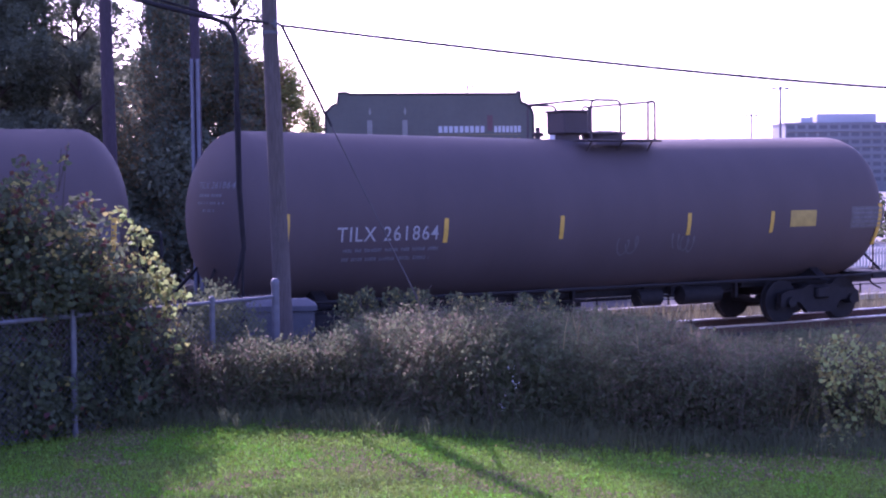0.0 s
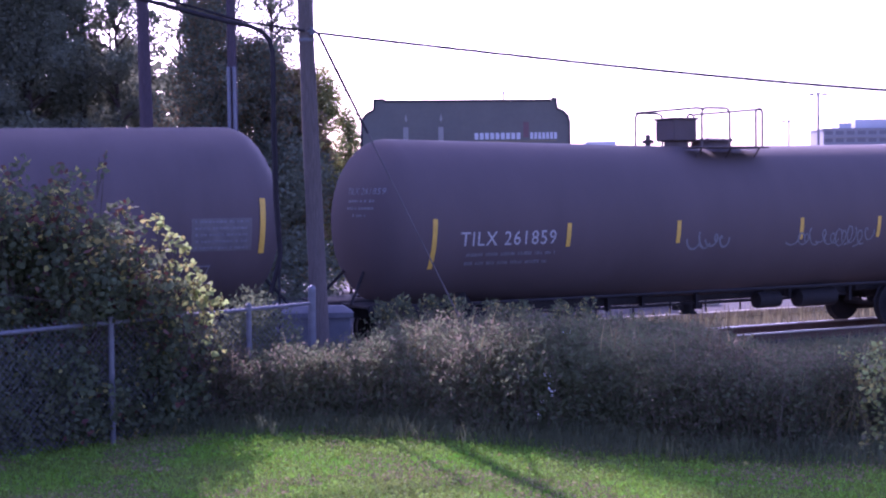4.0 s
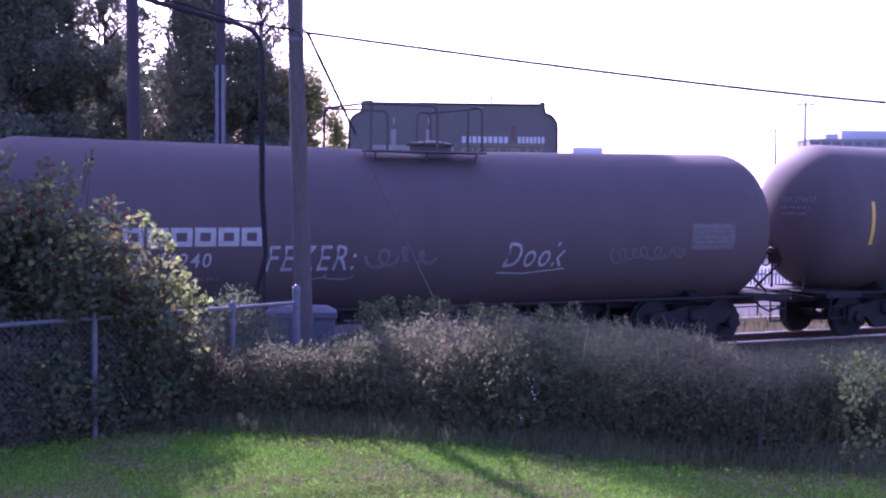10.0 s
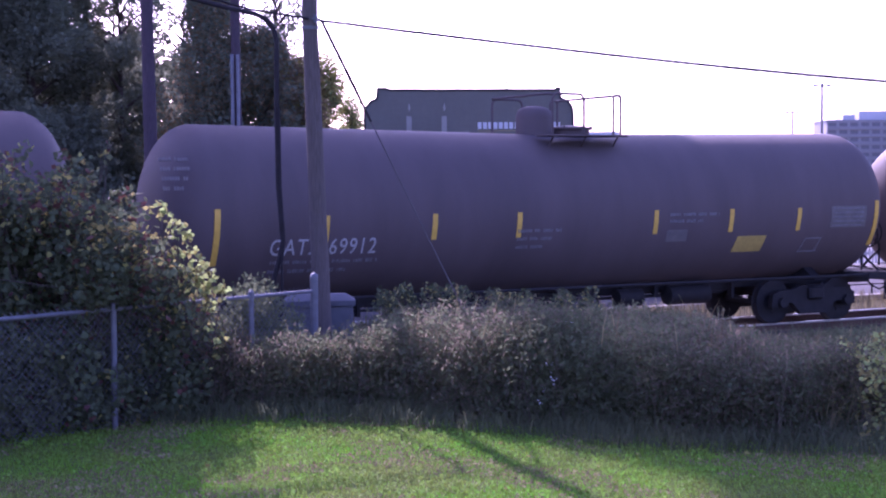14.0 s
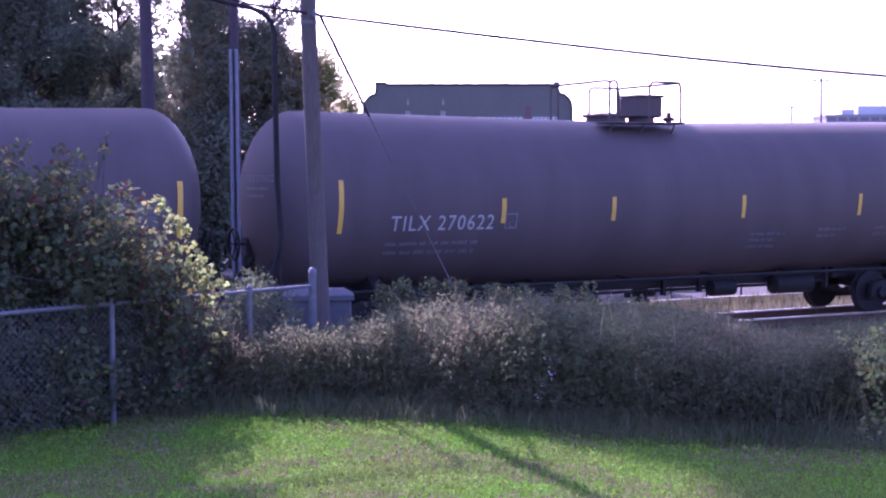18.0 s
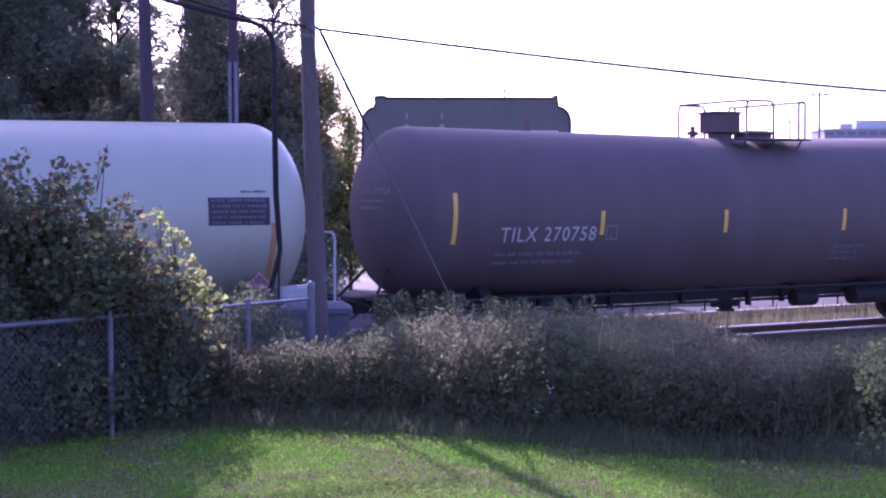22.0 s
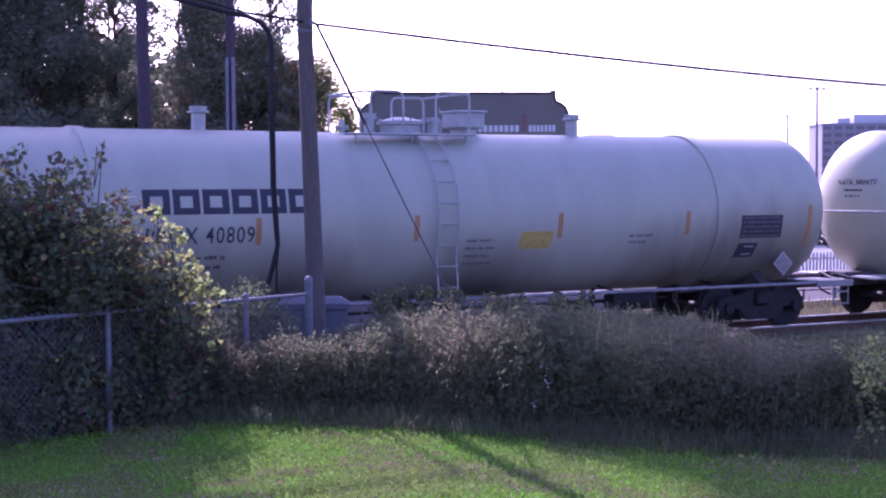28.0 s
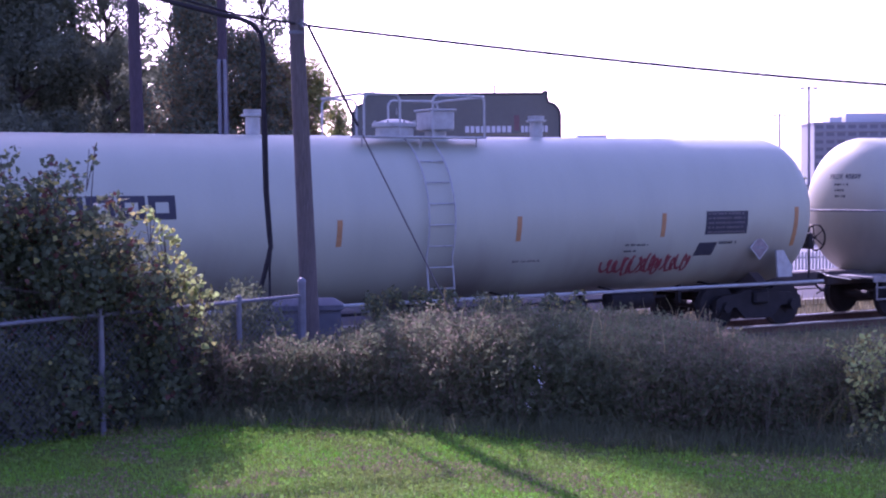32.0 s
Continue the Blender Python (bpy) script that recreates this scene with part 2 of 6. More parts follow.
DRYGRASS = mat("dry_grass", (0.215, 0.20, 0.115), 0.9, var=0.3, scale=1.0, island=0.4, trans=0.3, spec=0.0)
FIELD = mat("rough_dry_ground", (0.125, 0.118, 0.075), 0.95, var=0.35, scale=0.8, fine=20, bump=0.6, spec=0.0)
PAVED = mat("pale_concrete_paving", (0.27, 0.26, 0.25), 0.85, var=0.15, scale=0.5, fine=12, bump=0.2, spec=0.0)
BUFF = mat("pale_buff_concrete", (0.5, 0.47, 0.34), 0.9, spec=0.0, var=0.2, scale=3, bump=0.3)
ROAD = mat("worn_grey_asphalt", (0.085, 0.08, 0.08), 0.9, var=0.25, scale=0.7, fine=25, bump=0.3, spec=0.05)
CONCRETE = mat("weathered_concrete", (0.36, 0.34, 0.29), 0.95, spec=0.0, var=0.2, scale=3, bump=0.3)
GREEN_AD = mat("dark_green_poster", (0.125, 0.122, 0.098), 0.6, var=0.2, scale=0.6, fine=8, bump=0.0)
FRAME_D = mat("dark_board_frame", (0.03, 0.03, 0.032), 0.6, var=0.2)
PRINT_D = mat("brown_print", (0.085, 0.07, 0.055), 0.6, var=0.2, scale=4, bump=0.0)
AMBER = mat("amber_print", (0.29, 0.20, 0.115), 0.6, var=0.3, scale=2.0, bump=0.0)
FOAM = mat("pale_print", (0.26, 0.25, 0.22), 0.6, var=0.2, scale=4, bump=0.0)
GOLD = mat("gold_print", (0.24, 0.20, 0.10), 0.6, var=0.2, scale=6, bump=0.0)
PRINT_W = mat("white_print", (0.5, 0.5, 0.5), 0.6, var=0.1, scale=6, bump=0.0)
FACADE = mat("hazy_grey_facade", (0.22, 0.22, 0.225), 0.8, var=0.12, scale=0.05, fine=0.6, bump=0.0)
FACADE_L = mat("pale_facade", (0.45, 0.45, 0.47), 0.8, var=0.12, scale=0.05, fine=0.6, bump=0.0)
GLASS_D = mat("dark_window_glass", (0.14, 0.14, 0.15), 0.3, var=0.2, scale=0.3, spec=0.25, bump=0.0)
CARPAINT = mat("white_car_paint", (0.6, 0.6, 0.62), 0.3, var=0.08, scale=2, bump=0.0)
CARDARK = mat("dark_car_paint", (0.03, 0.03, 0.035), 0.3, var=0.1, scale=2, bump=0.0)
PETAL = mat("white_petals", (0.7, 0.68, 0.7), 0.7, var=0.1, island=0.1, trans=0.3)


# ---- mesh building ----
class Shape:
    """Gathers points and faces for one mesh."""

    def __init__(self):
        self.v, self.f = [], []

    def add(self, v, f):
        o = len(self.v)
        self.v += [tuple(p) for p in v]
        self.f += [tuple(i + o for i in q) for q in f]
        return self

    def box(self, x0, x1, y0, y1, z0, z1, bevel=0.0):
        b = min(bevel, (x1 - x0) * 0.3, (y1 - y0) * 0.3, (z1 - z0) * 0.3)
        if b <= 0:
            v = [(x, y, z) for z in (z0, z1) for y in (y0, y1) for x in (x0, x1)]
            return self.add(v, [(0, 2, 3, 1), (4, 5, 7, 6), (0, 1, 5, 4), (2, 6, 7, 3), (0, 4, 6, 2), (1, 3, 7, 5)])
        ring = lambda i, z: [(x0 + i + b, y0 + i, z), (x1 - i - b, y0 + i, z), (x1 - i, y0 + i + b, z), (x1 - i, y1 - i - b, z),
                             (x1 - i - b, y1 - i, z), (x0 + i + b, y1 - i, z), (x0 + i, y1 - i - b, z), (x0 + i, y0 + i + b, z)]
        v = ring(b, z0) + ring(0, z0 + b) + ring(0, z1 - b) + ring(b, z1)
        f = [tuple(range(7, -1, -1)), tuple(range(24, 32))]
        for k in range(3):
            f += [(8 * k + i, 8 * k + (i + 1) % 8, 8 * k + 8 + (i + 1) % 8, 8 * k + 8 + i) for i in range(8)]
        return self.add(v, f)

    def tube(self, pts, r, n=8, caps=True):
        """A round bar along the points; r one radius or one for each point."""
        pts = [Vector(p) for p in pts]
        rs = r if isinstance(r, (list, tuple)) else [r] * len(pts)
        up, v, f = None, [], []
        for i, p in enumerate(pts):
            d = (pts[min(i + 1, len(pts) - 1)] - pts[max(i - 1, 0)]).normalized()
            if up is None:
                up = Vector((0, 0, 1)) if abs(d.z) < 0.9 else Vector((1, 0, 0))
            a = d.cross(up).normalized()
            up = a.cross(d).normalized()
            v += [p + (a * math.cos(t) + up * math.sin(t)) * rs[i] for t in (2 * math.pi * k / n for k in range(n))]
        for i in range(len(pts) - 1):
            f += [(i * n + k, i * n + (k + 1) % n, (i + 1) * n + (k + 1) % n, (i + 1) * n + k) for k in range(n)]
        if caps:
            f += [tuple(range(n - 1, -1, -1)), tuple(range((len(pts) - 1) * n, len(pts) * n))]
        return self.add(v, f)

    def lathe(self, profile, axis="x", n=48, centre=(0, 0, 0), dz=None):
        """Turns (along, radius) pairs round an axis."""
        v, f = [], []
        for a, r in profile:
            for k in range(n):
                t = 2 * math.pi * k / n
                c, s = r * math.cos(t), r * math.sin(t)
                p = {"x": (a, c, s), "y": (s, a, c), "z": (c, s, a)}[axis]
                v.append((p[0] + centre[0], p[1] + centre[1], p[2] + centre[2] + (dz(a) if dz else 0)))
        for i in range(len(profile) - 1):
            f += [(i * n + k, i * n + (k + 1) % n, (i + 1) * n + (k + 1) % n, (i + 1) * n + k) for k in range(n)]
        f += [tuple(range(n - 1, -1, -1)), tuple(range((len(profile) - 1) * n, len(profile) * n))]
        return self.add(v, f)

    def plate(self, outline, y0, y1):
        """An x-z outline made thick along y."""
        n = len(outline)
        v = [(x, y0, z) for x, z in outline] + [(x, y1, z) for x, z in outline]
        return self.add(v, [tuple(range(n)), tuple(range(2 * n - 1, n - 1, -1))] +
                        [(i, i + n, (i + 1) % n + n, (i + 1) % n) for i in range(n)])

    def turned(self, m):
        self.v = [tuple(m @ Vector(p)) for p in self.v]
        return self

    def mesh(self, name, material, soft=False):
        me = bpy.data.meshes.new(name)
        me.from_pydata(self.v, [], self.f)
        bm = bmesh.new()
        bm.from_mesh(me)
        bmesh.ops.recalc_face_normals(bm, faces=bm.faces)
        bm.to_mesh(me)
        bm.free()
        me.materials.append(material)
        if soft:
            me.polygons.foreach_set("use_smooth", [True] * len(me.polygons))
            me.set_sharp_from_angle(angle=radians(40))
        return me


def part(name, shape, material, parent, label="", soft=True):
    """Links a shape (or a mesh) as one mesh object under a thing or a part."""
    me = shape.mesh(name, material, soft) if isinstance(shape, Shape) else shape
    ob = new(name, me)
    ob.parent = parent
    return tagged(ob, label)


def thing(name, label, category, group="", at=None, kind=""):
    ob = new(name)
    ob.empty_display_size = 0.2
    if at is not None:
        ob.matrix_basis = at
    return tagged(ob, label, category, group, kind)


def solo(name, shape, material, label, category, group="", kind="", soft=True, at=None):
    ob = new(name, shape.mesh(name, material, soft) if isinstance(shape, Shape) else shape)
    if at is not None:
        ob.matrix_basis = at
    return tagged(ob, label, category, group, kind)


def arc(cx, cz, r, a0, a1, n=8):
    return [(cx + r * math.cos(radians(a0 + (a1 - a0) * k / n)), cz + r * math.sin(radians(a0 + (a1 - a0) * k / n))) for k in range(n + 1)]


def lettering(body, width, height, slant=0.0, bold=0.012):
    """The flat outline of a word as (points, faces), from the lower left corner."""
    cu = bpy.data.curves.new("word", "FONT")
    cu.body, cu.size, cu.offset, cu.resolution_u, cu.space_character = body, 1.0, bold, 3, 1.15
    ob = bpy.data.objects.new("word", cu)
    scene.collection.objects.link(ob)
    dg = bpy.context.evaluated_depsgraph_get()
    me = ob.evaluated_get(dg).to_mesh()
    co = np.array([v.co[:] for v in me.vertices])
    faces = [tuple(p.vertices) for p in me.polygons]
    ob.evaluated_get(dg).to_mesh_clear()
    bpy.data.objects.remove(ob)
    bpy.data.curves.remove(cu)
    lo, hi = co.min(0), co.max(0)
    u = (co[:, 0] - lo[0]) / (hi[0] - lo[0]) * width
    w = (co[:, 1] - lo[1]) / (hi[1] - lo[1]) * height
    return list(zip(u + slant * w, w)), faces

# ---- ground ----
def ground_sheet():
    xs = sorted({*np.arange(-14, 24.1, 0.5).round(2), *np.arange(-80, 120, 8.0), -3000, -1200, -500, -200, 200, 500, 1200, 3000})
    ys = sorted({*np.arange(-4, 60.1, 0.5).round(2), *np.arange(-60, 160, 8.0), -3000, -800, -200, 250, 500, 1200, 3000})
    v = [(x, y, ground_z(x, y)) for y in ys for x in xs]
    n = len(xs)
    f = [(j * n + i, j * n + i + 1, (j + 1) * n + i + 1, (j + 1) * n + i) for j in range(len(ys) - 1) for i in range(n - 1)]
    me = bpy.data.meshes.new("ground")
    me.from_pydata(v, [], f)
    for m in (GRASS, FIELD, PAVED, ROAD):
        me.materials.append(m)
    kinds = []
    for p in me.polygons:
        c = p.center
        q = c.dot(NX) - C0
        kinds.append(0 if q < -7.4 else (1 if q < 3.9 else (3 if q < 10.5 else 2)))
    me.polygons.foreach_set("material_index", kinds)
    me.polygons.foreach_set("use_smooth", [True] * len(me.polygons))
    return tagged(new("ground", me), "mown lawn down to the railway, grey road and pale paving beyond", "ground", kind="structure")


ground_sheet()


def track_bed():
    s0, s1 = -75.0, 70.0
    prof = [(-2.6, -0.62), (-1.75, -0.17), (1.75, -0.17), (2.6, -0.55)]
    sh = Shape()
    n = 60
    v = [on_track(s0 + (s1 - s0) * i / n, q, z + 0.01 * noise.noise((i * 3.1, q, 0))) for i in range(n + 1) for q, z in prof]
    sh.add(v, [(i * 4 + k, i * 4 + k + 1, i * 4 + k + 5, i * 4 + k + 4) for i in range(n) for k in range(3)])
    solo("ballast_bed", sh, BALLAST, "grey crushed stone ballast under the railway track", "ballast", kind="structure", soft=False)
    # loose stones on the shoulder
    rng = np.random.default_rng(5)
    sh = Shape()
    for _ in range(5200):
        s, q = rng.uniform(-14, 24), rng.uniform(-2.5, 2.4)
        r = rng.uniform(0.02, 0.045)
        p = on_track(s, q, -0.17 - max(0, abs(q) - 1.75) * 0.5 + 0.005)
        a = rng.uniform(0, 6.3)
        c, d = math.cos(a) * r, math.sin(a) * r
        sh.add([p + Vector((c, d, 0)), p + Vector((-d, c * 1.2, 0)), p + Vector((-c, -d, 0)), p + Vector((d, -c * 0.8, 0)), p + Vector((0, 0, r * 0.9))],
               [(0, 1, 4), (1, 2, 4), (2, 3, 4), (3, 0, 4)])
    solo("ballast_stones", sh, BALLAST, "loose grey ballast stones beside the rails", "stones", kind="stuff", soft=False)
    # rails
    for q, nm in ((-0.7525, "near"), (0.7525, "far")):
        rail = thing("rail", "worn steel rail with a bright head on wooden sleepers", "rail", "rails of the track", on_track(0, q) and Matrix.Translation(on_track(0, q)) @ pose(0, 0, 0, 0, 0, math.degrees(TH)))
        head = Shape()
        head.box(s0, s1, -0.036, 0.036, -0.035, 0.0, 0.006)
        part("rail_head", head, RAILTOP, rail, "polished bright running surface")
        web = Shape()
        web.box(s0, s1, -0.009, 0.009, -0.15, -0.035)
        web.box(s0, s1, -0.07, 0.07, -0.172, -0.15)
        part("rail_web", web, RUST, rail, "brown rusted web and foot", soft=False)
    # sleepers
    base = None
    for i in range(150):
        s = -32 + i * 0.53
        m = Matrix.Translation(on_track(s, 0.02 * math.sin(i * 7.1))) @ pose(0, 0, 0, 0, 0, math.degrees(TH) + 0.8 * math.sin(i * 3.3))
        if base is None:
            sh = Shape()
            sh.box(-0.11, 0.11, -1.3, 1.3, -0.32, -0.172, 0.012)
            base = solo("sleeper", sh, TIE, "dark weathered wooden railway sleeper in ballast", "sleeper", "sleepers of the track", at=m, soft=False)
        else:
            copy_thing(base, m)


track_bed()

# ---- the train ----
# speed at even steps of 8 s, metres a second
SPEED = (4.774, 4.926, 5.077, 5.102, 5.102)


def gone(t):
    """How far the train has rolled by t seconds."""
    total = 0.0
    for i in range(4):
        k = min(max(t - 8 * i, 0), 8)
        total += SPEED[i] * k + (SPEED[i + 1] - SPEED[i]) * k * k / 16
    return total


class Tank:
    """A place on the curved side of a tank: u along, z over the rail."""

    def __init__(self, R, zc, bend, half):
        self.R, self.zc, self.bend, self.half = R, zc, bend, half

    def mid(self, u):
        return self.zc + self.bend * abs(u)

    def at(self, u, z, off=0.006, side=-1):
        c = self.mid(u)
        t = math.asin(max(-1, min(1, (z - c) / self.R)))
        return (u, side * (self.R + off) * math.cos(t), c + (self.R + off) * math.sin(t))

    def patch(self, u0, u1, z0, z1, lean=0.0, off=0.006, nu=3, nz=6):
        """A painted field with a thin edge; lean shifts its foot along."""
        v = []
        for o in (off, -0.02):
            for j in range(nz + 1):
                for i in range(nu + 1):
                    k = j / nz
                    v.append(self.at(u0 + (u1 - u0) * i / nu + lean * (1 - k), z0 + (z1 - z0) * k, o))
        n, b = nu + 1, (nu + 1) * (nz + 1)
        f = [(j * n + i, j * n + i + 1, (j + 1) * n + i + 1, (j + 1) * n + i) for j in range(nz) for i in range(nu)]
        for a, c in ([(i, i + 1) for i in range(nu)] + [(nz * n + i + 1, nz * n + i) for i in range(nu)] +
                     [((j + 1) * n, j * n) for j in range(nz)] + [(j * n + nu, (j + 1) * n + nu) for j in range(nz)]):
            f.append((a, a + b, c + b, c))
        return Shape().add(v, f)

    def word(self, body, u0, u1, z0, z1, slant=0.0, bold=0.005):
        pts, faces = lettering(body, u1 - u0, z1 - z0, slant, bold)
        return Shape().add([self.at(u0 + a, z0 + w, 0.009) for a, w in pts], faces)

    def on_head(self, q, z, off=0.01):
        """A place on the dished end that leads towards smaller u."""
        c = self.mid(self.half)
        k = math.sqrt(max(0.02, 1 - (q * q + (z - c) ** 2) / self.R ** 2))
        return (-(self.half + self.R * 0.54 * k + off), q, z)

    def head_word(self, body, q, z, w, h):
        pts, faces = lettering(body, w, h, 0.0, 0.01)
        return Shape().add([self.on_head(q + w / 2 - a, z + b) for a, b in pts], faces)

    def head_bars(self, q, z, w, h, seed):
        rng = random.Random(seed)
        sh, a = Shape(), 0.0
        while a < w - 0.03:
            b = min(a + rng.uniform(0.03, 0.07), w)
            sh.add([self.on_head(q + w / 2 - e, z + g) for g in (0, h) for e in (a, b)], [(0, 1, 3, 2)])
            a = b + rng.choice((0.02, 0.02, 0.06))
        return sh

    def bars(self, u0, u1, z0, h, seed, fill=0.8):
        """A row of stencilled bars in place of small print."""
        rng = random.Random(seed)
        sh, u, left = Shape(), u0, rng.randint(3, 8)
        w = max(0.022, h * 0.55)
        while u < u1:
            p = self.patch(u, min(u + w * rng.uniform(0.6, 0.95), u1), z0, z0 + h * rng.choice((0.8, 1.0, 1.0)), nu=1, nz=1)
            sh.add(p.v, p.f)
            u += w * 1.35
            left -= 1
            if not left:
                u, left = u + w * 1.6, rng.randint(3, 8)
        return sh

    def stroke(self, pts, w=0.035):
        """A painted line of even width along the points."""
        v = []
        for i, (a, b) in enumerate(pts):
            p, q = pts[max(i - 1, 0)], pts[min(i + 1, len(pts) - 1)]
            L = math.hypot(q[0] - p[0], q[1] - p[1]) or 1
            x, y = -(q[1] - p[1]) / L * w / 2, (q[0] - p[0]) / L * w / 2
            v += [self.at(a + x, b + y, 0.007), self.at(a - x, b - y, 0.007)]
        return Shape().add(v, [(2 * i, 2 * i + 1, 2 * i + 3, 2 * i + 2) for i in range(len(pts) - 1)])


def tank_shell(T, bands=()):
    prof = []
    L = T.half
    for k in range(13):
        a = radians(90 - 7.5 * k)
        prof.append((-L - T.R * 0.54 * math.sin(a), max(0.02, T.R * math.cos(a))))
    cuts = sorted({-L * 0.66, -L * 0.33, -0.3, 0.0, 0.3, L * 0.33, L * 0.66})
    for b in bands:
        cuts += [b - 0.11, b - 0.1, b + 0.1, b + 0.11]
    for c in sorted(cuts):
        r = T.R + (0.035 if any(abs(c - b) < 0.105 for b in bands) else 0)
        prof.append((c, r))
    prof += [(-a, r) for a, r in reversed(prof[:13])]
    return Shape().lathe(prof, "x", 64, (0, 0, T.zc), dz=lambda a: T.bend * min(abs(a), L))


def bogie_shapes():
    side = Shape()
    out = [(-1.15, 0.36), (-1.12, 0.62), (-0.95, 0.70), (-0.55, 0.72), (-0.35, 0.80), (0.35, 0.80), (0.55, 0.72), (0.95, 0.70), (1.12, 0.62), (1.15, 0.36),
           (0.98, 0.36), (0.9, 0.46), (0.6, 0.44), (0.36, 0.2), (-0.36, 0.2), (-0.6, 0.44), (-0.9, 0.46), (-0.98, 0.36)]
    side.plate(out, -0.07, 0.07)
    for x in (-0.885, 0.885):
        side.lathe([(-0.16, 0.09), (-0.16, 0.11), (0.1, 0.11)], "y", 14, (x, 0, 0.457))
    for x in (-0.16, 0, 0.16):
        side.tube([(x, 0, 0.28), (x, 0, 0.66)], 0.055, 8)
    bolster = Shape().box(-0.2, 0.2, -1.2, 1.2, 0.5, 0.78, 0.04)
    wheel = Shape()
    for y, s in ((-0.76, 1), (0.76, -1)):
        wheel.lathe([(-0.065, 0.14), (-0.065, 0.36), (-0.065, 0.41), (-0.06, 0.452), (0.05, 0.457), (0.055, 0.487), (0.075, 0.487), (0.08, 0.41), (0.04, 0.36), (0.04, 0.14)], "y", 32, (0, y, 0))
    wheel.tube([(0, -1.05, 0), (0, 1.05, 0)], 0.08, 12)
    for y in (-0.83, 0.83):
        for k in range(3):
            a = k * 2.0944
            wheel.box(0.2 * math.cos(a) - 0.03, 0.2 * math.cos(a) + 0.03, y - 0.012, y + 0.012, 0.2 * math.sin(a) - 0.03, 0.2 * math.sin(a) + 0.03)
    return side.mesh("side_frame", STEEL_D, True), bolster.mesh("bolster", STEEL_D, True), wheel.mesh("wheelset", STEEL_D, True)


BOGIE = bogie_shapes()
MOVING, ROLLING = [], []


def bogie(car, x):
    b = part("bogie", BOGIE[1], None, car, "dark cast steel two-axle bogie")
    b.location = (x, 0, -LIFT)
    for y in (-1.02, 1.02):
        s = part("side_frame", BOGIE[0], None, b)
        s.location = (0, y, 0)
    for dx in (-0.885, 0.885):
        w = part("wheelset", BOGIE[2], None, b, "steel axle with two railway wheels")
        w.location = (dx, 0, 0.457)
        ROLLING.append((w, dx))


def hoop(pts, r=0.022):
    return Shape().tube(pts, r, 8)


def bent(x0, x1, y, z0, z1, r=0.12):
    """A handrail: up, round the corner, along and down again."""
    p = [(x0, y, z0), (x0, y, z1 - r)]
    p += [(x0 + r - r * math.cos(radians(a)), y, z1 - r + r * math.sin(radians(a))) for a in (22, 45, 68, 90)]
    p += [(x1 - r + r * math.sin(radians(a)), y, z1 - r + r * math.cos(radians(a))) for a in (0, 22, 45, 68, 90)]
    return p + [(x1, y, z0)]


